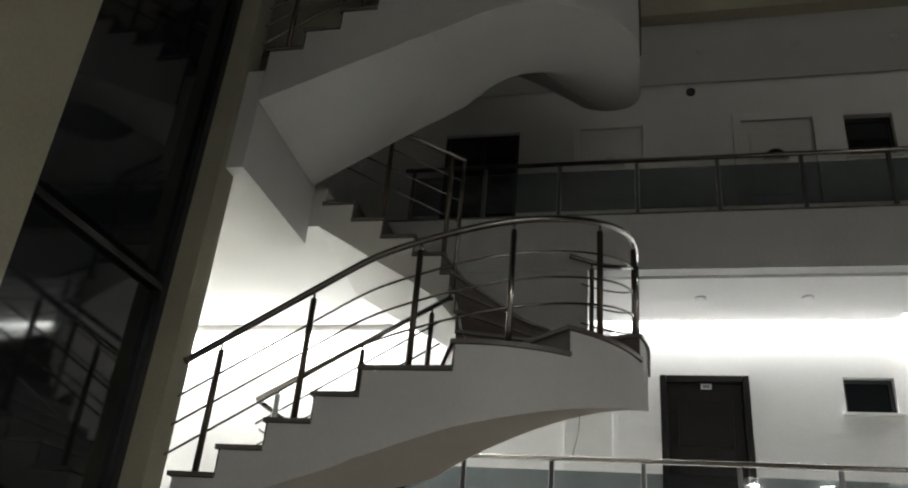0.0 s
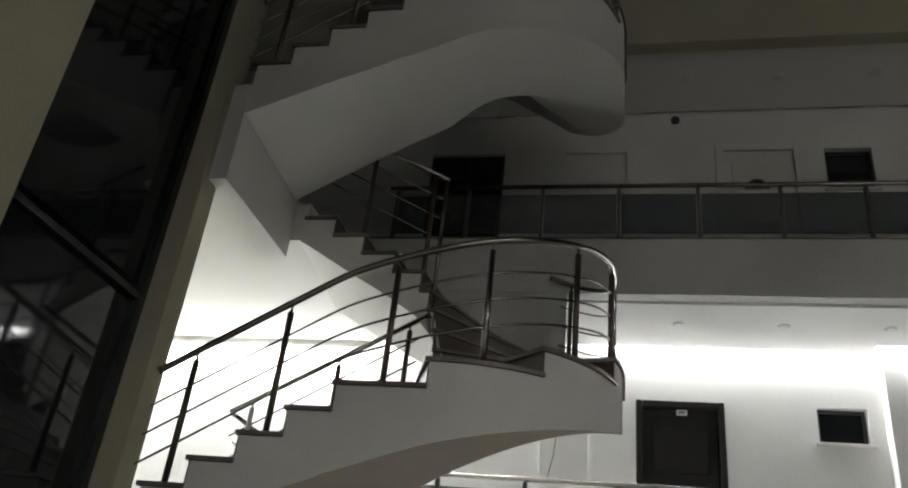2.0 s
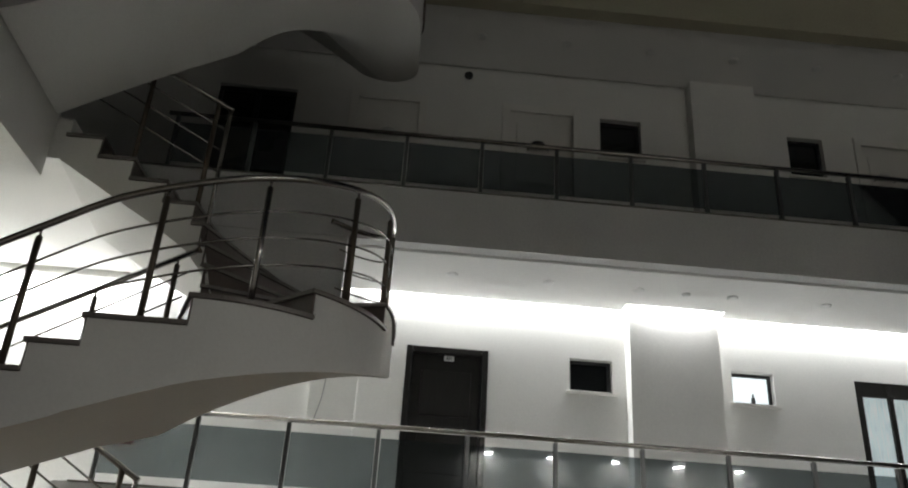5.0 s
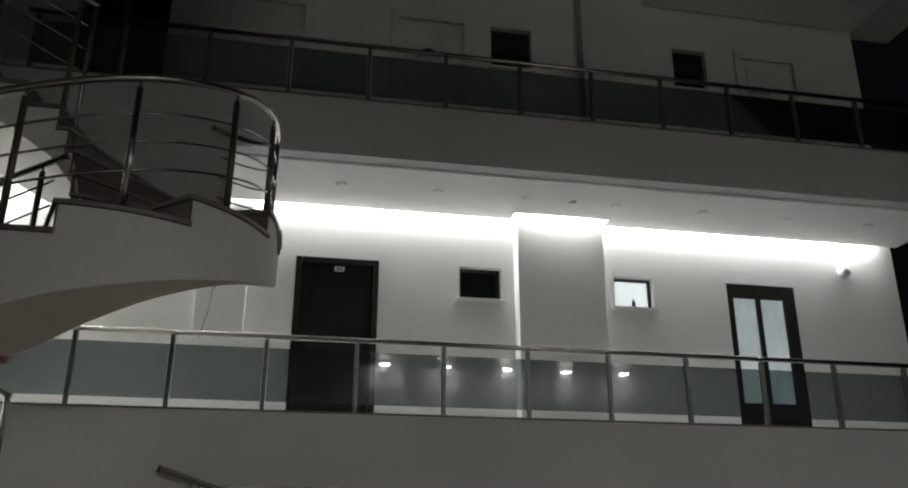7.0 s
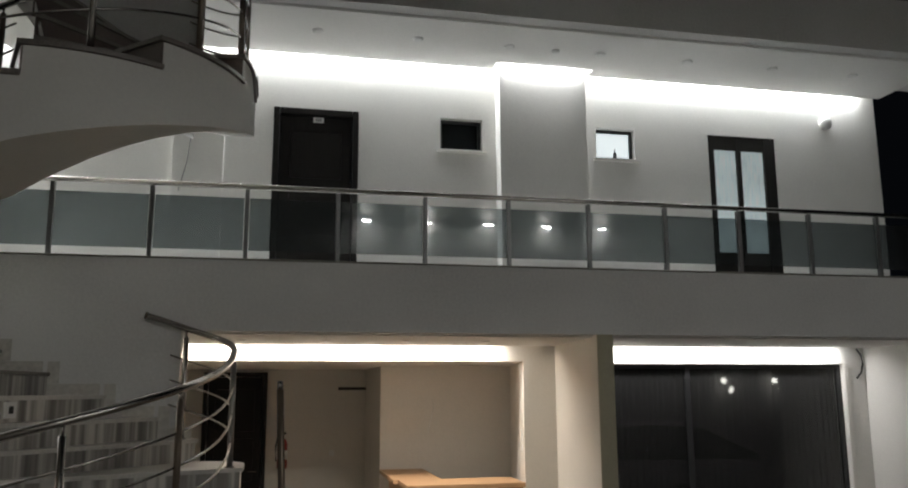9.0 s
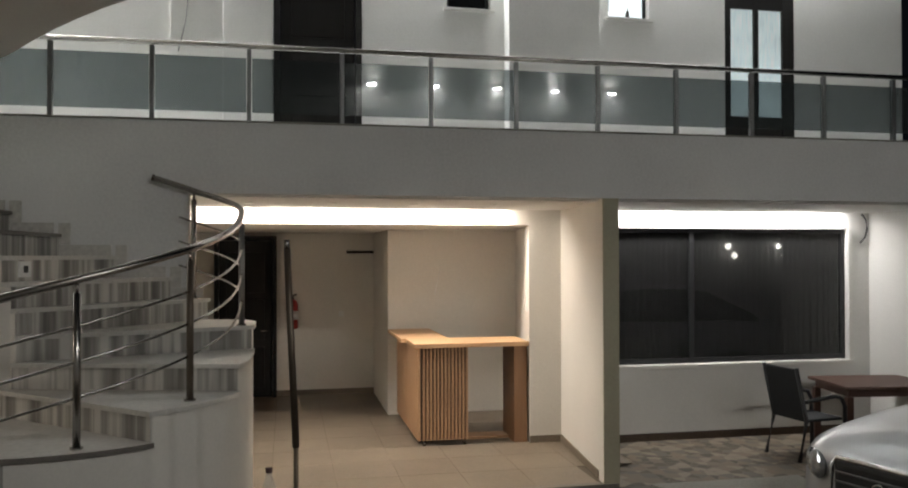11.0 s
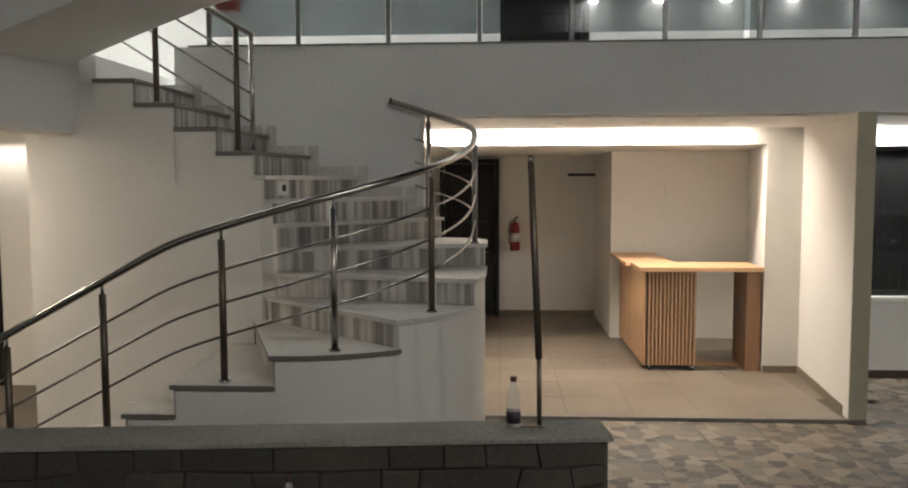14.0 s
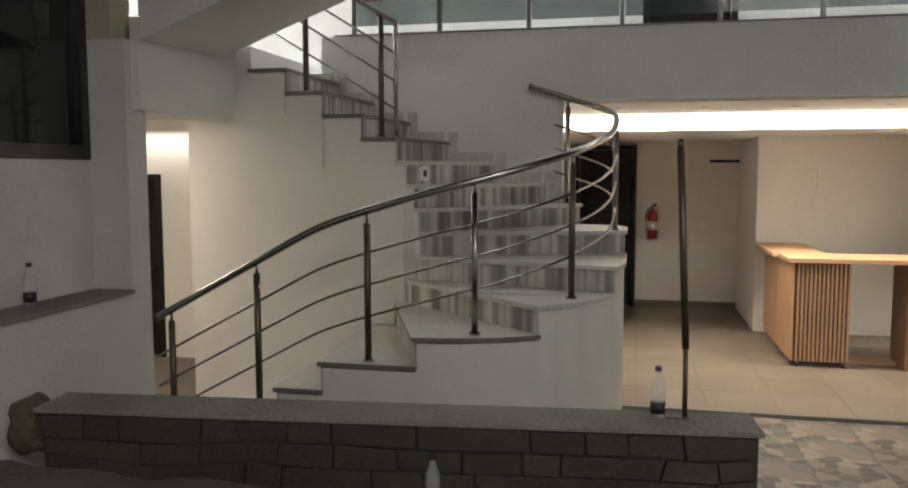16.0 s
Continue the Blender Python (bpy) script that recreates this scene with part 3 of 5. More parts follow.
def white_door(n, x0, x1, z0, z1, y):
    d = thing("door_%d" % n, x0, y, z0, "closed white panelled door in a moulded frame", "door", kind="structure")
    w, h = x1 - x0, z1 - z0
    for a, b in ((-0.05, 0.05), (w - 0.05, w + 0.05)):
        part("door_frame", box(a, b, -0.03, -0.002, 0.0, h + 0.05, 0.006), WHITEPAINT, d)
    part("door_frame", box(0.05, w - 0.05, -0.028, -0.002, h - 0.05, h + 0.05, 0.006), WHITEPAINT, d)
    leaf = part("door_leaf", box(0.006, w - 0.006, 0.04, 0.09, 0.01, h - 0.004), WHITEPAINT, d)
    for k in range(2):
        part("panel", box(0.14, w - 0.14, 0.028, 0.04, 0.15 + k * h * 0.47, h * 0.46 + k * h * 0.46, 0.01), WHITEPAINT, leaf)
    part("door_handle", tube([(w - 0.08, 0.04, 1.0), (w - 0.08, -0.01, 1.0), (w - 0.19, -0.015, 1.0)], 0.009), STEEL, leaf, "steel lever handle")


def small_window(n, x0, x1, z0, z1, y, pane, label):
    w = thing("window_%d" % n, x0, y, z0, label, "window", kind="structure")
    a, b = x1 - x0, z1 - z0
    part("pane", box(0.035, a - 0.035, 0.11, 0.12, 0.035, b - 0.035), pane, w)
    for p, q in ((0.002, 0.035), (a - 0.035, a - 0.002)):
        part("window_frame", box(p, q, 0.08, 0.14, 0.002, b - 0.002, 0.004), BLACKFRAME, w)
    for p, q in ((0.002, 0.035), (b - 0.035, b - 0.002)):
        part("window_frame", box(0.035, a - 0.035, 0.08, 0.14, p, q, 0.004), BLACKFRAME, w)
    part("window_sill", box(-0.04, a + 0.04, -0.05, 0.08, -0.03, -0.002, 0.006), WHITEPAINT, w, "white stone sill")


dark_door(1, *HOLES1[0], BACK)
small_window(1, *HOLES1[1], BACK, DARKGLASS, "small dark window with a white sill")
small_window(2, *HOLES1[2], BACK, FROST, "small bright window with frosted pane and white sill")
# bottle and bar are put in for the dark outlines showing in the pane
sb = thing("soap_bottle", 6.03, BACK + 0.06, 4.812, "small grey bottle standing in the bright window", "bottle")
part("body", lathe([(0.022, 0.0), (0.024, 0.01), (0.024, 0.08), (0.010, 0.10), (0.010, 0.115)], 14), POSTGREY, sb)
part("cap", lathe([(0.012, 0.114), (0.012, 0.135)], 12), WHITEPLASTIC, sb)
tb2 = thing("soap_tray", 5.99, BACK + 0.045, 4.812, "low dark bar put in for a dark shape in the bright window", "tray")
part("tray", box(-0.17, 0.20, -0.02, 0.012, 0.0, 0.022, 0.004), BLACKFRAME, tb2)
# glazed double door
d3 = thing("door_2", 7.20, BACK, F1, "dark double door with two frosted glass panes", "door", kind="structure")
w3, h3 = 0.89, 2.12
for a, b in ((0.003, 0.075), (w3 - 0.15, w3 - 0.003), (0.375, 0.43)):
    part("door_frame", box(a, b, 0.0, 0.1, 0.0, h3 - 0.002, 0.005), DARKDOOR, d3)
for k in range(2):
    a = 0.075 if k == 0 else 0.43
    b = 0.375 if k == 0 else w3 - 0.15
    part("panel", box(a, b, 0.02, 0.08, 0.0, 0.70, 0.005), DARKDOOR, d3)
    part("door_frame", box(a, b, 0.004, 0.096, h3 - 0.17, h3 - 0.002, 0.005), DARKDOOR, d3)
    part("pane", box(a, b, 0.04, 0.05, 0.70, h3 - 0.17), RIPPLE, d3, "frosted glass pane with a streaked glow in place of its reflection")
white_door(3, *HOLES2[1], BACK)
white_door(4, *HOLES2[2], BACK)
small_window(3, *HOLES2[3], BACK, DARKGLASS, "small dark window in the unlit wall")
small_window(4, *HOLES2[4], BACK, DARKGLASS, "small dark window in the unlit wall")
white_door(5, *HOLES2[5], BACK)
sd = thing("window_5", -0.51, BACK, F2, "dark sliding glass door with black frame", "sliding door", kind="structure")
for a, b in ((0.003, 0.05), (0.46, 0.53), (0.93, 0.977)):
    part("door_frame", box(a, b, 0.05, 0.12, 0.0, 2.26, 0.004), BLACKFRAME, sd)
part("door_frame", box(0.05, 0.93, 0.055, 0.115, 2.2, 2.265, 0.004), BLACKFRAME, sd)
for a, b in ((0.05, 0.46), (0.53, 0.93)):
    part("pane", box(a, b, 0.08, 0.09, 0.02, 2.2), DARKGLASS, sd)

# wide curtained window on the terrace
bw = thing("window_6", 5.55, 9.36, 0.88, "wide dark window with drawn curtains behind the glass", "window", kind="structure")
W, Hh = 3.45, 1.59
part("window_frame", box(-0.06, W + 0.06, -0.03, 0.08, -0.05, -0.003, 0.006), WHITEPAINT, bw, "white sill")
part("window_frame", box(W + 0.003, W + 0.06, -0.02, -0.002, -0.003, Hh, 0.004), WHITEPAINT, bw, "white jamb trim")
for a, b in ((0.003, 0.05), (W / 2 - 0.35, W / 2 - 0.29), (W - 0.05, W - 0.003)):
    part("window_frame", box(a, b, 0.05, 0.11, 0.0, Hh - 0.002, 0.004), BLACKFRAME, bw)
for p, q in ((0.003, 0.06), (Hh - 0.05, Hh - 0.003)):
    part("window_frame", box(0.05, W - 0.05, 0.055, 0.105, p, q, 0.004), BLACKFRAME, bw)
PANEGLASS = tinted_glass("window_glass", (0.55, 0.55, 0.55), 0.9)
for a, b in ((0.05, W / 2 - 0.35), (W / 2 - 0.29, W - 0.05)):
    part("pane", box(a, b, 0.075, 0.083, 0.06, Hh - 0.05), PANEGLASS, bw)
CURTAIN = material("dark_curtain_cloth", (0.085, 0.078, 0.074), 0.95, vary=0.25, bump=0.2)
for k, (a, b) in enumerate(((5.58, 7.2), (7.25, 8.98))):
    bm = bmesh.new()
    n = 150
    rows = [[bm.verts.new((a + (b - a) * i / n, 9.55 + 0.03 * math.sin(i * 0.9 + 1.3 * math.sin(i * 0.13)), z)) for i in range(n + 1)] for z in (0.80, 2.5)]
    for i in range(n):
        bm.faces.new((rows[0][i], rows[0][i + 1], rows[1][i + 1], rows[1][i])).smooth = True
    c = part("curtain", bm, CURTAIN)
    c.modifiers.new("thick", "SOLIDIFY").thickness = 0.006
    tagged(c, "dark pleated curtain hanging behind the window", "curtain", "window curtains")
slab("wall_terrace_room", (5.64, 9.3, 9.75, 9.9, 0.0, 2.7), CURTAIN, "dark room wall behind the curtains", "wall")


# ---- gallery railings: steel posts, glass sheets, round handrail ----
def gallery_rail(x_first, count, pitch, z, label):
    rail = thing("glass_railing", x_first, EDGE + 0.06, z, label, "railing", "gallery railings")
    for i in range(count):
        x = i * pitch
        post = part("post", box(x - 0.018, x + 0.018, -0.025, 0.025, 0.0, 0.64, 0.004), POSTGREY, rail)
        part("base_plate", box(x - 0.035, x + 0.035, -0.04, 0.04, 0.0, 0.012, 0.003), STEEL, post)
        part("bracket", box(x - 0.008, x + 0.008, -0.010, 0.010, 0.60, 0.66, 0.002), STEEL, post)
        if i + 1 < count:
            part("glass_pane", box(x + 0.024, x + pitch - 0.024, -0.005, 0.005, 0.095, 0.565, 0.001), GLASS, rail, "grey tinted glass sheet")
    part("handrail", tube([(-0.1, 0, 0.67), ((count - 1) * pitch + 0.1, 0, 0.67)], 0.024, 14), STEEL, rail, "round brushed steel handrail")
    return rail


gallery_rail(-0.45, 14, 0.797, CURB1, "steel and grey glass railing on the middle gallery edge")
end_rail = gallery_rail(0.0, 3, 0.65, CURB1, "short steel and glass railing closing the gallery end")
end_rail.matrix_world = pose(-0.45 + 13 * 0.797 + 0.02, EDGE + 0.10, CURB1, 0, 0, 90)
gallery_rail(-0.45, 14, 0.797, CURB2, "steel and grey glass railing on the upper gallery edge")

# ---- the winding stair ----
CX, CY, R = 0.78, 6.465, 1.215
# riser lines from the third step below the bend upward: outer x or path length, inner point
FRONT = CY - R


def outer_path(u):
    """Point at length u along the outer edge; u = 0 where the bend begins."""
    quarter = R * math.pi / 2
    if u <= 0:
        return Vector((CX + u, FRONT))
    if u <= quarter:
        a = u / R - math.pi / 2
        return Vector((CX + R * math.cos(a), CY + R * math.sin(a)))
    u -= quarter
    c = 0.35
    straight = EDGE - 0.005 - CY - c
    if u <= straight:
        return Vector((CX + R, CY + u))
    u -= straight
    if u <= c * math.pi / 2:
        a = u / c
        return Vector((CX + R - c + c * math.cos(a), EDGE - 0.005 - c + c * math.sin(a)))
    return Vector((CX + R - c - (u - c * math.pi / 2), EDGE - 0.005))


QUARTER = R * math.pi / 2
BACK0 = QUARTER + (EDGE - 0.005 - CY - 0.35) + 0.35 * math.pi / 2      # length where the back run begins
back_u = lambda x: BACK0 + (CX + R - 0.35 - x)
OUTER = [-1.81, -1.51, -1.21, -0.91, -0.61, 0.0, 0.77, 1.56, QUARTER + 0.55, back_u(1.60), back_u(1.30), back_u(0.87), back_u(0.43), back_u(0.06), back_u(-0.28), back_u(-0.60), back_u(-0.905), back_u(-1.2)]
INNER = [(-1.03, 6.50), (-0.73, 6.50), (-0.43, 6.50), (-0.13, 6.50), (0.10, 6.50), (0.30, 6.50), (0.39, 6.50), (0.45, 6.50), (0.47, 6.51), (0.46, 6.51), (0.43, 6.52), (0.37, 6.52), (0.28, 6.52), (0.013, 6.52), (-0.30, 6.52), (-0.60, 6.52), (-0.905, 6.52), (-1.2, 6.52)]


def line_at(k):
    """Outer length and inner point at a fractional riser number."""
    i = max(0, min(int(math.floor(k)), len(OUTER) - 2))
    f = k - i
    return OUTER[i] + f * (OUTER[i + 1] - OUTER[i]), Vector(INNER[i]).lerp(Vector(INNER[i + 1]), f)


def outward(u):
    d = (outer_path(u + 0.01) - outer_path(u - 0.01)).normalized()
    return Vector((d.y, -d.x))


def smoothed(points, rounds):
    """Round off a chain of points, its ends held."""
    for _ in range(rounds):
        points = [points[0]] + [(a + 2 * b + c) / 4 for a, b, c in zip(points, points[1:], points[2:])] + [points[-1]]
    return points


def along(curve, u):
    """Height on a chain of (length, height) pairs."""
    if u <= curve[0][0]:
        return curve[0][1]
    for (u0, z0), (u1, z1) in zip(curve, curve[1:]):
        if u <= u1:
            return z0 + (z1 - z0) * (u - u0) / (u1 - u0)
    return curve[-1][1]


def soffit_heights(count, n, rise, outer, inner):
    """Smooth underside heights at the outer and inner edge, n to a step."""
    zo, zi = [], []
    for i in range(count * n + 1):
        kf = i / n
        u, _ = line_at(kf)
        zo.append(along(outer, u) if u <= outer[-1][0] else max((kf + 1) * rise - 0.60, outer[-1][1]))
        zi.append(along(inner, kf) if kf <= inner[-1][0] else (kf + 1) * rise - 0.44)
    return smoothed(zo, 14), smoothed(zi, 6)


def at_low(x, x0, z0, x1, z1):
    """Height of a straight rail at x."""
    return z0 + (z1 - z0) * (x - x0) / (x1 - x0)


def stair(base, rise, curve, label, rail_label, inner_curve=None, turn_rail=None):
    """One storey of stair: body, treads, risers. curve None: solid down to the base."""
    st = thing("winding_staircase", 0, 0, base, label, "staircase", "winding stairs")
    steps = len(OUTER) - 2
    n = 10
    bm = bmesh.new()
    low_i, low_o, wall_lo_i, wall_lo_o = [], [], [], []
    if curve is not None:
        under_o, under_i = soffit_heights(steps, n, rise, curve, inner_curve)
    for i in range(steps * n + 1):
        kf = i / n
        u, inn = line_at(kf)
        out = outer_path(u)
        cap = (math.floor(kf - 1e-6) + 1) * rise - 0.09
        z_out, z_in = (0.0, 0.0) if curve is None else (min(under_o[i], cap), min(under_i[i], cap))
        foot = inn if curve is None else inn + Vector((0.16 * min(1.0, max(0.0, (kf - 3.5) / 3.0)) * min(1.0, max(0.0, (12 - kf) / 3.0)), 0.0))
        for store, p, z in ((low_i, foot, z_in), (low_o, out, z_out), (wall_lo_i, foot, z_in), (wall_lo_o, out, z_out)):
            store.append(bm.verts.new((p.x, p.y, z)))
    for i in range(steps * n):
        bm.faces.new((low_i[i], low_i[i + 1], low_o[i + 1], low_o[i])).smooth = True
    prev = None
    for k in range(steps):
        top = (k + 1) * rise - 0.032
        ring_i, ring_o, deck_i, deck_o = [], [], [], []
        for i in range(n + 1):
            u, inn = line_at(k + i / n)
            out = outer_path(u)
            for store, p in ((ring_i, inn), (ring_o, out), (deck_i, inn), (deck_o, out)):
                store.append(bm.verts.new((p.x, p.y, top)))
        for i in range(n):
            g = k * n + i
            bm.faces.new((deck_i[i], deck_o[i], deck_o[i + 1], deck_i[i + 1]))
            bm.faces.new((ring_o[i], wall_lo_o[g], wall_lo_o[g + 1], ring_o[i + 1])).smooth = True
            bm.faces.new((ring_i[i], ring_i[i + 1], wall_lo_i[g + 1], wall_lo_i[g]))
        if prev is None:
            bm.faces.new((deck_i[0], low_i[0], low_o[0], deck_o[0]))
        else:
            bm.faces.new((prev[0], deck_i[0], deck_o[0], prev[1]))
        prev = deck_i[-1], deck_o[-1]
    bm.faces.new((prev[0], prev[1], low_o[-1], low_i[-1]))
    bmesh.ops.remove_doubles(bm, verts=bm.verts, dist=1e-4)
    bmesh.ops.recalc_face_normals(bm, faces=bm.faces)
    for edge in bm.edges:
        edge.smooth = len(edge.link_faces) == 2 and edge.calc_face_angle() < 0.55
    part("stair_body", bm, CREAM if curve is None else PLASTER, st, "smooth plastered stair string and soffit")
    for k in range(steps):
        z = (k + 1) * rise
        u0, in0 = line_at(k)
        u1, in1 = line_at(k + 1)
        d = (outer_path(u0 + 0.02) - outer_path(u0 - 0.02)).normalized()
        u0 -= 0.03
        lo = [in0 - 0.02 * d + Vector((0, -0.02))] + [outer_path(u0 + (u1 - u0) * i / 12) + 0.022 * outward(u0 + (u1 - u0) * i / 12) * (0 if outer_path(u0 + (u1 - u0) * i / 12).y > 7.6 else 1) for i in range(13)] + [in1 + Vector((0, -0.02))]
        bm = bmesh.new()
        a = [bm.verts.new((p.x, p.y, z - 0.03)) for p in lo]
        b = [bm.verts.new((p.x, p.y, z)) for p in lo]
        bm.faces.new(b)
        bm.faces.new(a[::-1])
        m = len(lo)
        for i in range(m):
            bm.faces.new((a[i], a[(i + 1) % m], b[(i + 1) % m], b[i]))
        tr = part("tread", bm, MARBLE if curve is None else BROWNSTONE, st)
        # edges on the bend take a paler copy of the nosing, as if lit
        tr.data.materials.append(LITNOSING if curve is None and 6 <= k <= 11 else NOSING)
        for f in tr.data.polygons:
            f.material_index = 1 if abs(f.normal.z) < 0.5 else 0
        u0 += 0.03
        if k:
            p, q = Vector(INNER[k]), outer_path(u0)
            side = (q - p).normalized()
            nrm = Vector((side.y, -side.x))
            nrm = nrm if nrm.dot(d) < 0 else -nrm
            bm = bmesh.new()
            pts = [p + nrm * 0.012, q - side * 0.004 + nrm * 0.012, q - side * 0.004 - nrm * 0.004, p - nrm * 0.004]
            a = [bm.verts.new((v.x, v.y, z - rise + 0.001)) for v in pts]
            b = [bm.verts.new((v.x, v.y, z - 0.031)) for v in pts]
            bm.faces.new(a[::-1])
            bm.faces.new(b)
            for i in range(4):
                bm.faces.new((a[i], a[(i + 1) % 4], b[(i + 1) % 4], b[i]))
            part("riser", bm, STRIPES if curve is None else BROWNSTONE, st)
    # outer balustrade
    rail = thing("stair_railing", 0, 0, base, rail_label, "railing", "stair railings")

    def on_rail(kf, up, inset=0.07):
        u, _ = line_at(kf)
        p = outer_path(u) - inset * outward(u)
        kz = kf if kf < 9 else 9 + (kf - 9) * 0.62      # the rail levels out at its end
        return Vector((p.x, p.y, (kz + 1) * rise + up + (0.018 * max(0.0, 4 - kf) if curve is None else 0.05 * max(0.0, min(1.0, kf - 8.0)))))

    count = 200
    k0 = 0.05 if curve is None else -0.45
    k_end = 10.28 if curve is None else 10.0
    ks = [k0 + i * (k_end - k0) / count for i in range(count + 1)]
    bar = smoothed([on_rail(k, 0.86) for k in ks], 80)
    part("handrail", tube(bar, 0.025, 12), STEEL, rail, "round polished steel handrail")
    last = round((9.75 - k0) / (k_end - k0) * count)      # the rods stop just past the last post
    for j in range(3):
        part("rod", tube([p - Vector((0, 0, 0.66 - 0.20 * j)) for p in bar[:last]], 0.0085, 8), STEEL, rail)
    part("end_cap", tube([bar[-1], bar[-1] + (bar[-1] - bar[-2]).normalized() * 0.012], 0.030, 12), DARKSTEEL, rail)
    part("end_cap", tube([bar[0] - (bar[1] - bar[0]).normalized() * 0.012, bar[0]], 0.030, 12), DARKSTEEL, rail)
    # like posts, each toned dark, grey or bright for what its steel reflects
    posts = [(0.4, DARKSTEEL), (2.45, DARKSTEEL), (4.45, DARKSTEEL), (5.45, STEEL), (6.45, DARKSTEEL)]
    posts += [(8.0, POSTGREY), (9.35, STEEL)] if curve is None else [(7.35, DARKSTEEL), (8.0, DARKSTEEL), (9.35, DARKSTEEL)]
    for kf, mat in posts:
        p = bar[round((kf - k0) / (k_end - k0) * count)]
        zb = (math.floor(kf) + 1) * rise
        post = part("post", tube([(p.x, p.y, zb), (p.x, p.y, p.z - 0.075)], 0.022, 12), mat, rail)
        part("bracket", tube([(p.x, p.y, p.z - 0.08), (p.x, p.y, p.z - 0.012)], 0.010, 8), STEEL, post)
        part("base_plate", tube([(p.x, p.y, zb), (p.x, p.y, zb + 0.012)], 0.036, 14), STEEL, post)
    # inner balustrade of the upper run: straight, from the newel up to the landing
    inner = thing("stair_railing", 0, 0, base, rail_label, "railing", "stair railings")
    x0, z0, x1, z1 = turn_rail
    y = 6.58
    at = lambda x: z0 + (z1 - z0) * (x - x0) / (x1 - x0)
    deck = lambda x: (max(k for k in range(steps) if INNER[k][0] >= x or k <= 10) + 1) * rise
    part("handrail", tube([(x0 + 0.004, y, z0), (x1, y, z1)], 0.022, 12), STEEL, inner)
    for j in range(3):
        part("rod", tube([(x0 - 0.03, y, z0 - 0.21 * (j + 1)), (x1, y, z1 - 0.21 * (j + 1))], 0.008, 8), STEEL, inner)
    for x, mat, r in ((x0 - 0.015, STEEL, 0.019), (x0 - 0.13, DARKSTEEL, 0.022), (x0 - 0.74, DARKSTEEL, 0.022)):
        post = part("post", tube([(x, y, deck(x)), (x, y, at(x) - 0.012)], r, 12), mat, inner)
        part("base_plate", tube([(x, y, deck(x)), (x, y, deck(x) + 0.012)], 0.034, 14), STEEL, post)
    # inner balustrade of the lower run, where no wall stands between the runs
    if curve is not None:
        low = thing("stair_railing", 0, 0, base, rail_label, "railing", "stair railings")
        x0, z0, x1, z1, y = -1.15, 1.01, 0.41, 1.905, 6.44
        part("handrail", tube([(x0, 6.58, z0), (x0 - 0.015, 6.51, z0 + 0.004), (x0, y, z0), (x1, y, z1)], 0.022, 12), STEEL, low)
        part("end_cap", tube([(x1, y, z1), (x1 + 0.02, y, z1 + 0.012)], 0.029, 12), DARKSTEEL, low)
        for j in range(3):
            part("rod", tube([(x0 + 0.03, y, z0 - 0.20 * (j + 1)), (x1 - 0.05, y, z1 - 0.20 * (j + 1))], 0.008, 8), STEEL, low)
        # the white post's colour stands in for the glare of the landing light
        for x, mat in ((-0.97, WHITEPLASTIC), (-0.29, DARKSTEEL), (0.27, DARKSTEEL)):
            foot = (max(k for k in range(6) if INNER[k][0] <= x or k == 0) + 1) * rise
            post = part("post", tube([(x, y, foot), (x, y, at_low(x, x0, z0, x1, z1) - 0.06)], 0.021, 12), mat, low)
            part("bracket", tube([(x, y, at_low(x, x0, z0, x1, z1) - 0.065), (x, y, at_low(x, x0, z0, x1, z1) - 0.01)], 0.009, 8), STEEL, post)
    return st


RAIL_LABEL = "steel stair railing with three thin rods"
stair(0.0, RISE, None, "cream plastered winding stair with striped marble risers", RAIL_LABEL, None, (0.29, 3.19, -1.15, 4.07))
stair(F1, RISE2, [(-1.98, -0.20), (-1.56, -0.05), (-1.22, 0.08), (-0.63, 0.28), (-0.27, 0.43), (0.06, 0.53), (0.7, 0.70), (1.87, 0.97), (2.6, 1.20), (2.9, 1.28), (back_u(1.41), 1.42), (back_u(1.09), 1.55), (back_u(0.79), 1.66)],
      "white plastered winding stair with curved soffit above", RAIL_LABEL,
      [(0, -0.06), (1.6, 0.13), (3.2, 0.31), (5, 0.44), (6, 0.53), (6.5, 0.74), (7, 0.98), (8, 1.25), (10, 1.60), (12, 1.93)], (0.41, 3.34, -0.95, 4.07))
stair(F2 + 0.40, RISE2, [(-1.98, -0.42), (-1.56, -0.25), (-1.09, -0.05), (-0.62, 0.13), (-0.16, 0.31), (0.12, 0.43), (1.0, 0.62), (2.0, 0.90), (3.0, 1.09), (back_u(1.41), 1.15), (back_u(1.09), 1.41), (back_u(0.79), 1.59)],
      "white plastered winding stair rising to the roof", RAIL_LABEL,
      [(0, -0.41), (2, -0.05), (2.85, 0.10), (4.2, 0.29), (5, 0.40), (6.5, 0.60), (7.5, 0.72), (9, 1.20), (10, 1.50), (12, 1.93)], (0.41, 3.34, -0.95, 4.07))

# step light set in the riser of the upper run
sl = thing("step_light", 0.445, 6.70, 2.065, "white square step light with a black insert in the riser", "step light", rz=66.5)
part("plate", box(-0.055, 0.055, -0.032, -0.010, -0.055, 0.055, 0.003), WHITEPLASTIC, sl)
part("insert", box(-0.022, 0.022, -0.036, -0.032, -0.025, 0.025, 0.002), BLACKPLASTIC, sl)

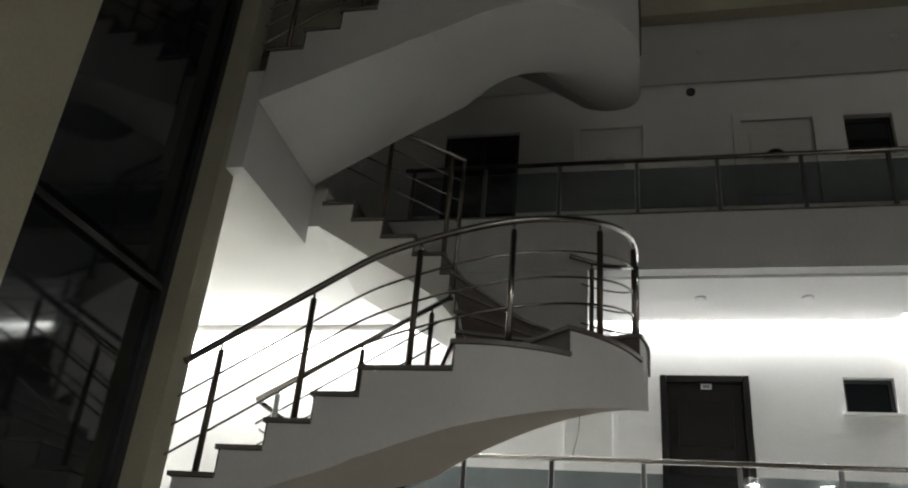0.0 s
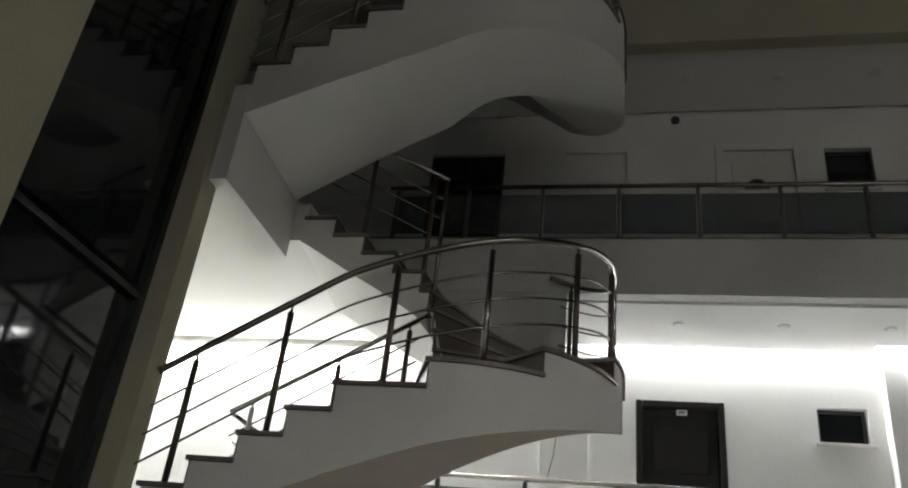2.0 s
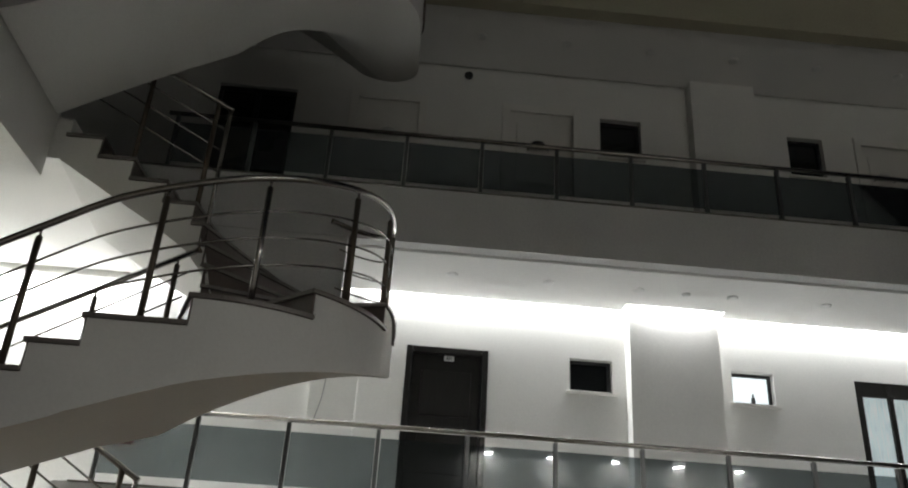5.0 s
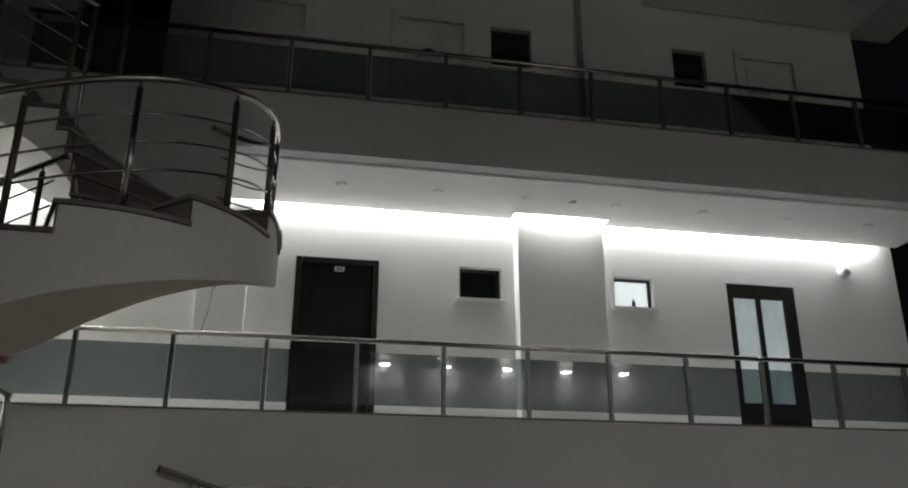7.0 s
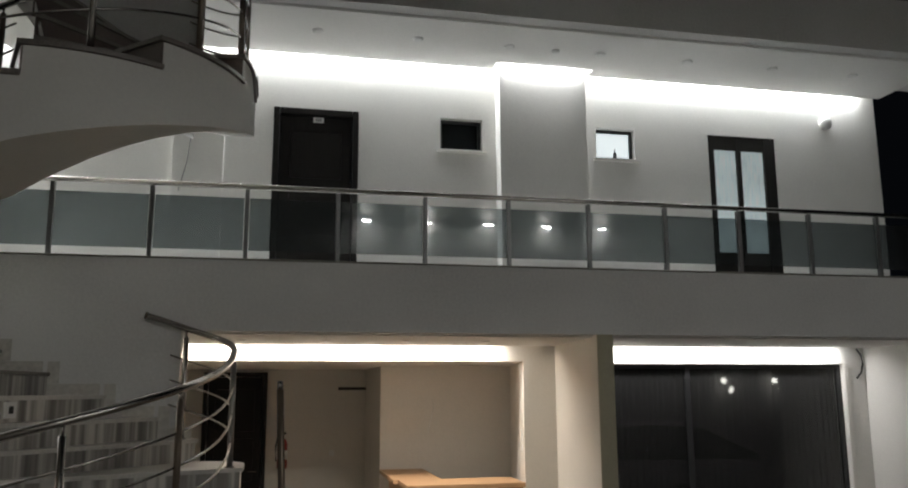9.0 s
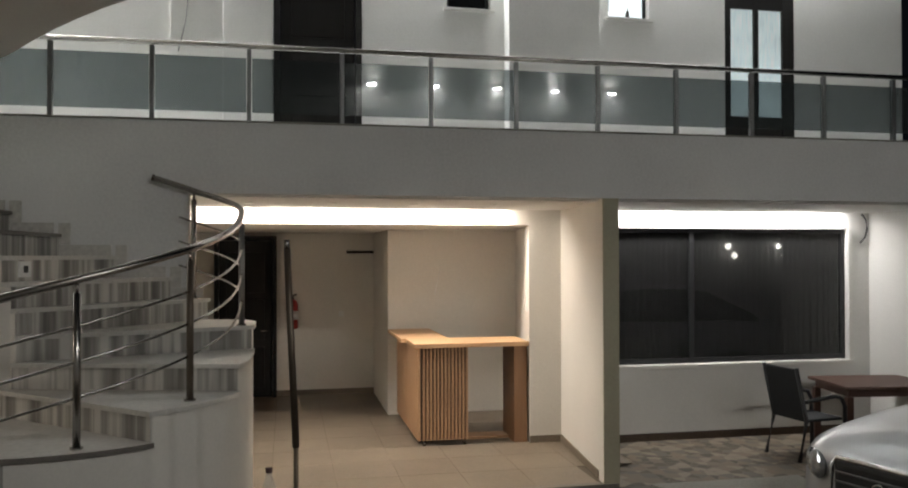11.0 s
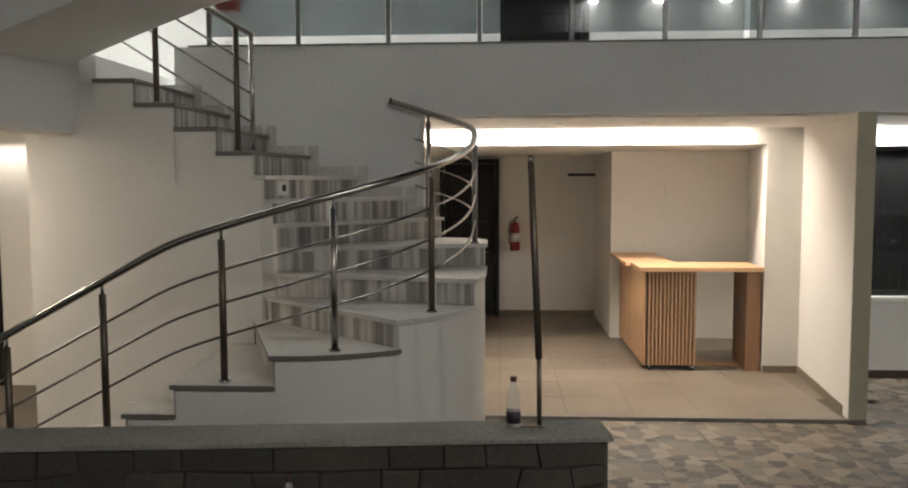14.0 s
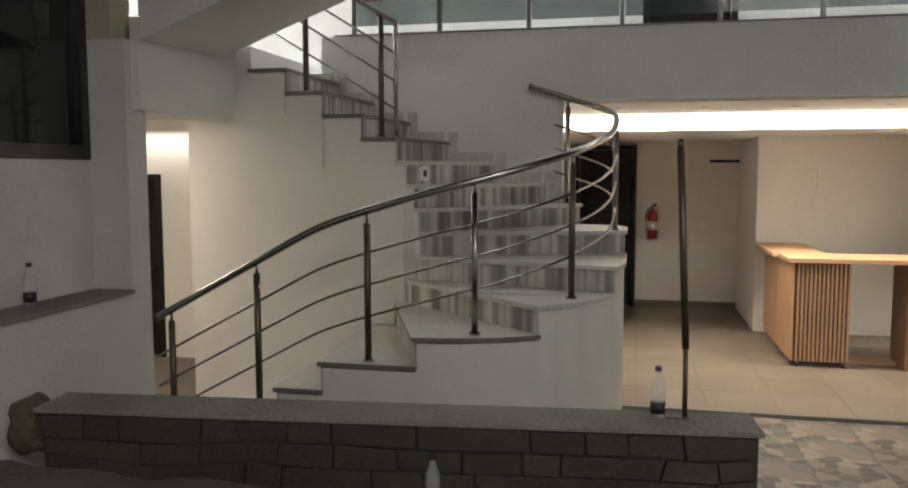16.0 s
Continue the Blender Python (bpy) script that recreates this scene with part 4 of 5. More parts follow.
# stepped white skirting where the lower run meets the spine wall
sk = thing("baseboard_stair", 0, 0, 0, "stepped white skirting along the spine wall", "baseboard", kind="structure")
for k in range(5):
    part("skirting", box(INNER[k][0] + 0.0, INNER[k + 1][0] - 0.016, 6.484, 6.500, (k + 1) * RISE + 0.001, (k + 1) * RISE + 0.085, 0.003), CREAM, sk)

sk = thing("baseboard_stair_rear", 0, 0, 0, "stepped grey marble skirting where the stair meets the rear wall", "baseboard", kind="structure")
for k, (xa, xb) in enumerate(((1.60, 1.30), (1.30, 0.87), (0.87, 0.43), (0.43, 0.06), (0.06, -0.28), (-0.28, -0.60), (-0.60, -0.905))):
    z = (k + 10) * RISE
    part("skirting", box(xb - 0.10 if k < 6 else xb, xa - 0.03, EDGE - 0.016, EDGE - 0.001, z + 0.001, z + 0.09, 0.003), MARBLE, sk)
    if k < 6:
        part("skirting", box(xb + 0.004, xb + 0.095, EDGE - 0.014, EDGE - 0.002, z + 0.092, z + RISE + 0.088, 0.003), MARBLE, sk)

# ---- reception ----
ct = thing("reception_counter", 3.74, 9.5, 0.03, "L-shaped pale oak counter with slatted front on small feet", "counter")
part("top", box(-0.10, 1.218, -0.08, 0.55, 1.10, 1.15, 0.006), OAKTOP, ct)
part("top", box(-0.16, 0.40, 0.55, 1.85, 1.102, 1.148, 0.006), OAKTOP, ct)
part("side_panel", box(-0.02, 0.02, 0.03, 1.8, 0.06, 1.10, 0.004), TABLEWOOD, ct)
part("carcass", box(0.02, 0.52, 0.03, 0.5, 0.06, 1.10, 0.003), TABLEWOOD, ct)
part("leg_panel", box(1.06, 1.215, 0.0, 0.5, 0.0, 1.10, 0.004), OAKDARK, ct)
part("shelf", box(0.52, 1.06, 0.25, 0.50, 0.0, 0.03, 0.003), PALEWOOD, ct)
for i in range(13):
    part("slat", box(0.005 + i * 0.041, 0.030 + i * 0.041, 0.0, 0.03, 0.06, 1.09, 0.004), PALEWOOD, ct)
for y0, y1 in ((0.0, 0.12), (0.124, 0.95), (0.956, 1.80)):
    part("side_board", box(-0.045, -0.02, y0, y1, 0.06, 1.09, 0.004), PALEWOOD, ct)
for x, y in ((0.03, 0.03), (0.49, 0.03), (0.0, 0.95), (0.0, 1.76)):
    part("foot", tube([(x, y, 0.0), (x, y, 0.06)], 0.018, 10), STEEL, ct)
dark_door(6, 1.2, 2.12, 0.03, 2.46, 13.1)
ex = thing("fire_extinguisher", 2.36, 13.165, 1.05, "red fire extinguisher with a white label on the wall", "extinguisher")
part("cylinder", lathe([(0.06, 0.0), (0.075, 0.02), (0.075, 0.36), (0.055, 0.42), (0.02, 0.45)]), REDPAINT, ex)
part("label", lathe([(0.0755, 0.14), (0.0765, 0.14), (0.0765, 0.27), (0.0755, 0.27)]), WHITEPLASTIC, ex)
part("valve", tube([(0, 0, 0.45), (0, 0, 0.50), (0.05, -0.02, 0.52)], 0.015), BLACKPLASTIC, ex)
part("hose", tube([(0.0, 0, 0.48), (-0.07, -0.02, 0.45), (-0.10, -0.02, 0.32), (-0.09, -0.02, 0.12)], 0.010), BLACKPLASTIC, ex)
tagged(part("wall_vent", box(3.17, 3.68, 13.22, 13.249, 2.19, 2.235, 0.004), BLACKPLASTIC), "narrow black slot fixed high on the cream wall", "vent")
tagged(part("wall_socket", box(3.05, 3.13, 13.23, 13.249, 1.22, 1.30, 0.004), WHITEPLASTIC), "white square wall socket", "socket")
sp = thing("switch_plate", 5.010, 9.70, 1.50, "white stacked switch plates beside the counter", "switch", rz=-101.5)
for k in range(3):
    part("switch", box(-0.035, 0.035, -0.012, 0.005, k * 0.085, k * 0.085 + 0.075, 0.003), WHITEPLASTIC, sp)
cable = part("wall_cable", tube([(4.28, 11.39, 2.1), (4.30, 11.39, 1.95), (4.26, 11.39, 1.8), (4.22, 11.39, 1.62)], 0.005, 6), WHITEPLASTIC)
tagged(cable, "short pale cable hanging from the cream wall", "cable")
for x in (1.9, 2.7, 3.5, 4.3):
    c = thing("recessed_light", x, 8.55, SOFFIT1 - 0.022, "small white recessed ceiling spotlight", "ceiling light", "reception spotlights")
    part("ring", lathe([(0.03, -0.006), (0.045, -0.004), (0.045, 0.003), (0.03, 0.003)], 18), WHITEPLASTIC, c)
    part("lens", lathe([(0.001, -0.002), (0.03, -0.002), (0.03, 0.002), (0.001, 0.002)], 18), LAMPGLOW, c)

tagged(part("hanging_cable", tube([(9.20, 9.352, 2.655), (9.25, 9.34, 2.58), (9.26, 9.335, 2.47), (9.23, 9.335, 2.37), (9.17, 9.345, 2.30)], 0.012, 8), BLACKPLASTIC), "loose black cable hanging at the terrace wall", "cable")

# lobby door
dark_door(7, -3.88, -3.05, 0.0, 2.05, 8.7)

# ---- gallery details ----
for i, x in enumerate((2.54, 3.56, 4.54, 5.56, 6.59, 7.64, 8.68)):
    c = thing("recessed_light", x, 8.33, SOFFIT2 - 0.032, "white recessed ceiling spotlight, switched off", "ceiling light", "gallery spotlights")
    part("ring", lathe([(0.036, -0.014), (0.058, -0.006), (0.058, 0.004), (0.036, 0.004)], 18), WHITEPLASTIC, c)
    part("lens", lathe([(0.001, -0.003), (0.036, -0.004), (0.036, 0.003), (0.001, 0.003)], 18), LENSGREY, c)
    copy_thing(c, pose(2.72 + 1.055 * i, 8.38, SOFFIT3 - 0.002))
dt = thing("smoke_detector", 5.06, 8.34, SOFFIT2 - 0.03, "small white round smoke detector on the ceiling", "detector")
part("housing", lathe([(0.02, -0.03), (0.04, -0.02), (0.045, 0.001)], 18), WHITEPLASTIC, dt)
si = thing("alarm_siren", 8.80, BACK, 5.42, "round white alarm siren on the white wall", "alarm")
bm = lathe([(0.05, 0.0), (0.085, 0.01), (0.085, 0.05), (0.05, 0.085), (0.01, 0.09)], 20)
bmesh.ops.rotate(bm, verts=bm.verts, matrix=Matrix.Rotation(math.radians(90), 3, "X"))
part("housing", bm, WHITEPLASTIC, si)
hl = thing("pipe_cap", 2.62, BACK, 8.89, "round black pipe end in the upper wall", "pipe")
bm = lathe([(0.055, -0.004), (0.055, 0.03), (0.04, 0.03), (0.038, 0.005)], 18)
bmesh.ops.rotate(bm, verts=bm.verts, matrix=Matrix.Rotation(math.radians(90), 3, "X"))
part("sleeve", bm, BLACKPLASTIC, hl)
np_ = thing("door_plate", 2.60, BACK + 0.03, 5.07, "small white door plate with grey bars", "sign")
part("plate", box(-0.055, 0.055, -0.006, 0.004, -0.03, 0.03, 0.002), WHITEPLASTIC, np_)
for k in range(3):
    part("bar", box(-0.03 + k * 0.022, -0.015 + k * 0.022, -0.008, -0.006, -0.015, 0.015), POSTGREY, np_)
tagged(part("floor_spot", box(1.42, 1.50, 8.9, 9.0, F1 + 0.26, F1 + 0.30, 0.008), BLACKPLASTIC), "small black fitting low on the gallery wall", "fitting")
tagged(part("wall_cable", tube([(1.30, BACK - 0.06, 5.5), (1.31, BACK - 0.06, 4.9), (1.27, BACK - 0.06, 4.5), (1.2, BACK - 0.06, 4.2)], 0.005, 6), POSTGREY), "thin grey cable hanging down the wall", "cable")
fb = thing("fire_box", -0.69, BACK, 3.88, "red fire alarm box fixed to the gallery wall", "box")
part("body", box(-0.11, 0.11, -0.13, 0.005, 0.0, 0.34, 0.008), REDPAINT, fb)
part("door", box(-0.095, 0.095, -0.138, -0.13, 0.015, 0.325, 0.003), REDPAINT, fb)
for x, m in ((1.66, WHITEPLASTIC), (3.54, BLACKPLASTIC), (8.01, WHITEPLASTIC)):
    sc = thing("wall_sconce", x, BACK, 7.84, "half-round wall lamp shade, switched off", "wall lamp", "upper wall lamps")
    bm = lathe([(0.02, 0.13), (0.09, 0.10), (0.14, 0.0), (0.13, 0.0)], 18)
    for v in bm.verts:
        v.co.y = -abs(v.co.y)
    part("shade", bm, m, sc)

# ---- lamps across the courtyard ----
for x in (4.2, 5.68, 7.16, 8.64, 10.1):
    sc = thing("updown_lamp", x, -3.99, 6.2, "small warm up-and-down wall lamp, lit", "wall lamp", "courtyard wall lamps")
    part("housing", box(-0.05, 0.05, 0.0, 0.10, -0.06, 0.06, 0.006), BLACKPLASTIC, sc)
    part("lens", box(-0.04, 0.04, 0.01, 0.09, 0.061, 0.066), LAMPGLOW, sc)
    part("lens", box(-0.04, 0.04, 0.01, 0.09, -0.066, -0.061), LAMPGLOW, sc)
    for up in (0, 180):
        lp = bpy.data.lights.new("lamp_light", "AREA")
        lp.size, lp.energy, lp.color = 0.20, 26 if up else 84, (1.0, 0.99, 0.96)
        new("lamp_light", lp).matrix_world = pose(x, -3.88, 6.2 + (0.075 if up else -0.075), up, 0, 0)
for x in (15.1, 16.75):
    sc = thing("twin_globe_lamp", x, -3.9, 2.1, "lit wall lamp with two white globes", "wall lamp", "globe lamps")
    part("arm", tube([(0, -0.1, 0.2), (0, 0.1, 0.2), (0.12, 0.12, 0.05)], 0.015), BLACKPLASTIC, sc)
    for dx, z in ((0.0, 0.32), (0.2, 0.05)):
        bm = bmesh.new()
        bmesh.ops.create_uvsphere(bm, u_segments=16, v_segments=10, radius=0.09, matrix=Matrix.Translation((dx, 0.12, z)))
        part("globe", bm, GLOBE, sc)

# ---- terrace furniture ----
ch = thing("armchair", 7.79, 8.40, 0.0, "dark metal garden armchair with mesh back, by the table", "chair", rz=8)
part("seat", box(-0.24, 0.24, -0.22, 0.24, 0.40, 0.43, 0.012), WICKER, ch)
bm = box(-0.25, 0.25, -0.014, 0.014, 0.0, 0.56, 0.01)
bmesh.ops.transform(bm, verts=bm.verts, matrix=pose(-0.26, 0, 0.42, 0, -12, 0) @ pose(0, 0, 0, 0, 0, 90))
part("backrest", bm, WICKER, ch)
for y in (-0.24, 0.24):
    part("arm_leg", tube([(-0.36, y * 1.04, 0), (-0.26, y, 0.42), (-0.39, y, 0.98)], 0.023), BLACKFRAME, ch)
    part("arm_leg", tube([(0.26, y, 0), (0.25, y, 0.55), (0.20, y, 0.64), (0.10, y, 0.66), (-0.28, y, 0.62)], 0.022), BLACKFRAME, ch)
tb = thing("garden_table", 8.78, 8.58, 0.0, "reddish brown wooden table with square legs", "table", rz=-8)
part("tabletop", box(-0.6, 0.6, -0.42, 0.42, 0.70, 0.74, 0.006), TABLEWOOD, tb)
part("apron", box(-0.54, 0.54, -0.36, 0.36, 0.62, 0.70, 0.004), TABLEWOOD, tb)
for x in (-0.53, 0.53):
    for y in (-0.35, 0.35):
        part("leg", box(x - 0.035, x + 0.035, y - 0.035, y + 0.035, 0, 0.62, 0.004), TABLEWOOD, tb)

# ---- low walls ----
pw = thing("low_wall", 2.64, 4.235, 0.0, "low stone-clad planter wall with a concrete cap", "wall", kind="structure", rz=5.5)
part("cap", box(-3.47, 0.0, 0.0, 0.30, 0.905, 0.93, 0.008), CONCRETE, pw)
part("core", box(-3.44, -0.02, 0.034, 0.28, 0.0, 0.905), MORTARDARK, pw)
rnd = random.Random(4)
z1 = 0.002
for tall in (0.14, 0.11, 0.16, 0.12, 0.15, 0.105, 0.115):
    x, z0, z1 = -3.44, z1, z1 + tall
    while x < -0.06:
        w = min(rnd.uniform(0.16, 0.52), -0.015 - x)
        if -0.015 - (x + w) < 0.12:
            w = -0.015 - x
        if z0 > 0.25:
            bm = box(x + 0.003, x + w - 0.003, 0.012 + rnd.uniform(-0.008, 0.016), 0.06, z0 + 0.003, z1 - 0.003, 0.010)
            for v in bm.verts:
                w3 = noise.noise_vector((v.co.x * 3.1, 0.0, v.co.z * 3.4))
                v.co += Vector((0.05 * w3.x, 0.008 * w3.y, 0.05 * w3.z * (1 if v.co.z < 0.80 else 0.3)))
                v.co.y = min(v.co.y, 0.062)
                v.co.z = min(v.co.z, 0.903)
                v.co.x = min(v.co.x, -0.008)
            part("stone", bm, WALLSTONE, pw)
        x += w

# ---- bottles and pole on the wall ----
def bottle(x, y, z, label):
    b = thing("water_bottle", x, y, z, label, "bottle", "bottles")
    part("body", lathe([(0.030, 0.0), (0.034, 0.01), (0.034, 0.13), (0.030, 0.17), (0.014, 0.215), (0.013, 0.235)], 18), BOTTLE, b)
    part("label", lathe([(0.0343, 0.030), (0.0352, 0.030), (0.0352, 0.085), (0.0343, 0.085)], 18), LABELDARK, b)
    part("cap", lathe([(0.015, 0.228), (0.016, 0.23), (0.016, 0.25), (0.014, 0.252)], 14), DARKCAP, b)


bottle(2.18, 4.36, 0.93, "clear plastic bottle with a dark label on the wall")
pole = thing("umbrella_pole", 2.305, 4.40, 0.93, "slim dark brown metal pole standing on the low wall", "pole")
part("lower_tube", tube([(0, 0, 0), (-0.003, 0, 0.34)], 0.012, 10), DARKSTEEL, pole)
part("upper_tube", tube([(-0.003, 0, 0.33), (-0.045, 0, 1.26)], 0.017, 10), DARKSTEEL, pole)
part("tip", tube([(-0.045, 0, 1.26), (-0.047, 0, 1.30)], 0.014, 10), STEEL, pole)
part("foot", box(-0.09, 0.02, -0.03, 0.03, 0.0, 0.006, 0.002), DARKSTEEL, pole)

# planter bed in front of the low wall
bm = bmesh.new()
nx, ny = 60, 24
rows = []
for j in range(ny + 1):
    row = []
    for i in range(nx + 1):
        x, y = -1.48 + i * 3.9 / nx, 2.3 + j * 1.75 / ny
        edge = 0.18 * max(0.0, (x - 0.9)) ** 2
        row.append(bm.verts.new((x, y + 0.085 * (x - 2.6) * (j / ny), 0.70 - 0.03 * (x + 1.0) - edge + 0.03 * noise.noise((x * 3, y * 3, 0)) + 0.012 * noise.noise((x * 14, y * 14, 3)))))
    rows.append(row)
for a, b in zip(rows, rows[1:]):
    for i in range(nx):
        bm.faces.new((a[i], a[i + 1], b[i + 1], b[i])).smooth = True
tagged(part("planter_bed", bm, SOIL), "dry dusty soil filling the planter", "soil", kind="stuff")
bottle(1.20, 3.93, 0.585, "clear plastic bottle standing in the planter")
bottle(-1.26, 4.46, 1.325, "clear plastic bottle with a dark label on the sill")


def rock(name, r, squash, seed, mat, parent=None):
    bm = bmesh.new()
    bmesh.ops.create_icosphere(bm, subdivisions=3, radius=r)
    for v in bm.verts:
        v.co *= 1 + 0.35 * noise.noise(v.co * (1.6 / r) + Vector((seed, 0, 0))) + 0.10 * noise.noise(v.co * (5 / r))
        v.co.z *= squash
    return part(name, bm, mat, parent)


rk = rock("stone_block", 0.115, 1.3, 3.0, material("mossy_stone", (0.11, 0.105, 0.062), 0.95, grain=12, second=(0.05, 0.05, 0.03), bump=0.8))
rk.location = (-0.93, 4.03, 0.80)
tagged(rk, "rough mossy broken stone at the end of the low wall", "stone")

# second low wall with a broken end
w2 = thing("low_wall", 4.84, 5.72, 0.0, "low concrete-capped wall with a broken, crumbling end", "wall", kind="structure")
bm = box(0.0, 1.18, 0.0, 0.30, 0.465, 0.50)
bmesh.ops.subdivide_edges(bm, edges=bm.edges[:], cuts=8, use_grid_fill=True)
for v in bm.verts:
    if v.co.x < 0.5:
        cut = 0.30 * (1 - v.co.y / 0.3) * (0.6 + 0.5 * noise.noise((v.co.y * 9, 0, 2)))
        v.co.x = max(v.co.x, cut * 0.9)
    v.co += 0.006 * Vector(noise.noise_vector(v.co * 14))
part("cap", bm, material("pale_concrete_cap", (0.40, 0.39, 0.355), 0.9, grain=9, second=(0.26, 0.25, 0.225), bump=0.4), w2)
bm = box(0.02, 1.17, 0.02, 0.28, 0.0, 0.466)
bmesh.ops.subdivide_edges(bm, edges=bm.edges[:], cuts=16, use_grid_fill=True)
for v in bm.verts:
    v.co += (0.05 if v.co.x < 0.15 else 0.008) * Vector(noise.noise_vector(v.co * 11))
part("core", bm, material("broken_masonry", (0.30, 0.225, 0.145), 0.95, grain=8, second=(0.07, 0.052, 0.036), bump=0.9), w2, "exposed crumbling masonry")
for k in range(3):
    for z0, z1 in ((0.02, 0.235), (0.245, 0.46)):
        bm = box(0.27 + k * 0.30, 0.564 + k * 0.30, -0.012, 0.02, z0, z1, 0.012)
        for v in bm.verts:
            w3 = noise.noise_vector((v.co.x * 4, 3.0, v.co.z * 4))
            v.co += Vector((0.03 * w3.x, 0.006 * w3.y, 0.02 * w3.z))
        part("stone", bm, WALLSTONE, w2)

# ---- parked car ----
car = thing("parked_car", 5.83, 4.68, 0.0, "silver saloon car with chrome-edged black grille, parked in the courtyard", "car", rz=-75)
# stations from the nose back: y, half width, sill height, shoulder height, crown height
ST = [(0.0, 0.62, 0.34, 0.82, 0.86), (0.05, 0.78, 0.28, 0.87, 0.92), (0.18, 0.88, 0.24, 0.92, 0.99), (0.45, 0.93, 0.22, 0.96, 1.05), (0.9, 0.94, 0.22, 1.01, 1.11), (1.35, 0.94, 0.22, 1.05, 1.16), (2.2, 0.94, 0.22, 1.06, 1.17), (3.4, 0.94, 0.22, 1.08, 1.18), (4.3, 0.92, 0.26, 1.08, 1.18), (4.65, 0.82, 0.34, 1.02, 1.10)]
bm = bmesh.new()
rings = []
for y, w, lo, sh, top in ST:
    prof = [(0, lo), (w * 0.85, lo), (w * 0.98, lo + 0.1), (w, (lo + sh) / 2), (w * 0.97, sh - 0.04), (w * 0.88, sh + 0.02), (w * 0.6, (sh + top) / 2 + 0.02), (w * 0.3, top - 0.01), (0, top)]
    ring = [bm.verts.new((x, y, z)) for x, z in prof] + [bm.verts.new((-x, y, z)) for x, z in prof[-2:0:-1]]
    rings.append(ring)
for a, b in zip(rings, rings[1:]):
    for i in range(len(a)):
        bm.faces.new((a[i], a[(i + 1) % len(a)], b[(i + 1) % len(a)], b[i])).smooth = True
bm.faces.new(rings[0])
bm.faces.new(rings[-1])
body = part("body", bm, SILVER, car)
body.modifiers.new("round", "SUBSURF").levels = 2
body.modifiers["round"].render_levels = 2
bm = bmesh.new()
CAB = [(1.25, 0.74, 1.10), (2.0, 0.62, 1.56), (2.6, 0.60, 1.62), (3.4, 0.58, 1.56), (4.2, 0.70, 1.18)]
rings = [[bm.verts.new(p) for p in ((-0.80, y, 1.08), (-w, y, z - 0.03), (-w * 0.8, y, z), (w * 0.8, y, z), (w, y, z - 0.03), (0.80, y, 1.08))] for y, w, z in CAB]
for a, b in zip(rings, rings[1:]):
    for i in range(5):
        bm.faces.new((a[i], a[i + 1], b[i + 1], b[i])).smooth = True
part("cabin_glass", bm, DARKGLASS, car, "dark windscreen and side windows")
part("roof", box(-0.50, 0.50, 2.02, 3.4, 1.56, 1.64, 0.03), SILVER, car)
gr = part("grille", box(-0.46, 0.46, -0.05, 0.04, 0.30, 0.86, 0.03), BLACKPLASTIC, car, "black grille")
part("grille_frame", tube([(-0.38, -0.055, 0.30), (-0.48, -0.05, 0.55), (-0.48, -0.04, 0.82), (-0.45, -0.03, 0.87), (0.45, -0.03, 0.87), (0.48, -0.04, 0.82), (0.48, -0.05, 0.55), (0.38, -0.055, 0.30), (-0.38, -0.055, 0.30)], 0.016, 8), CHROME, gr)
for k in range(8):
    part("grille_bar", tube([(-0.45, -0.058, 0.37 + k * 0.06), (0.45, -0.058, 0.37 + k * 0.06)], 0.007, 6), POSTGREY, gr)
for k in range(4):
    ring = [(0.078 * (k - 1.5) * 1.1 + 0.055 * math.cos(a * math.pi / 10), -0.07 - 0.002 * (k % 2), 0.72 + 0.055 * math.sin(a * math.pi / 10)) for a in range(21)]
    part("badge", tube(ring, 0.008, 6), CHROME, gr, "plain chrome badge shape")
part("number_plate", box(-0.26, 0.26, -0.08, -0.066, 0.40, 0.51, 0.005), WHITEPLASTIC, car)
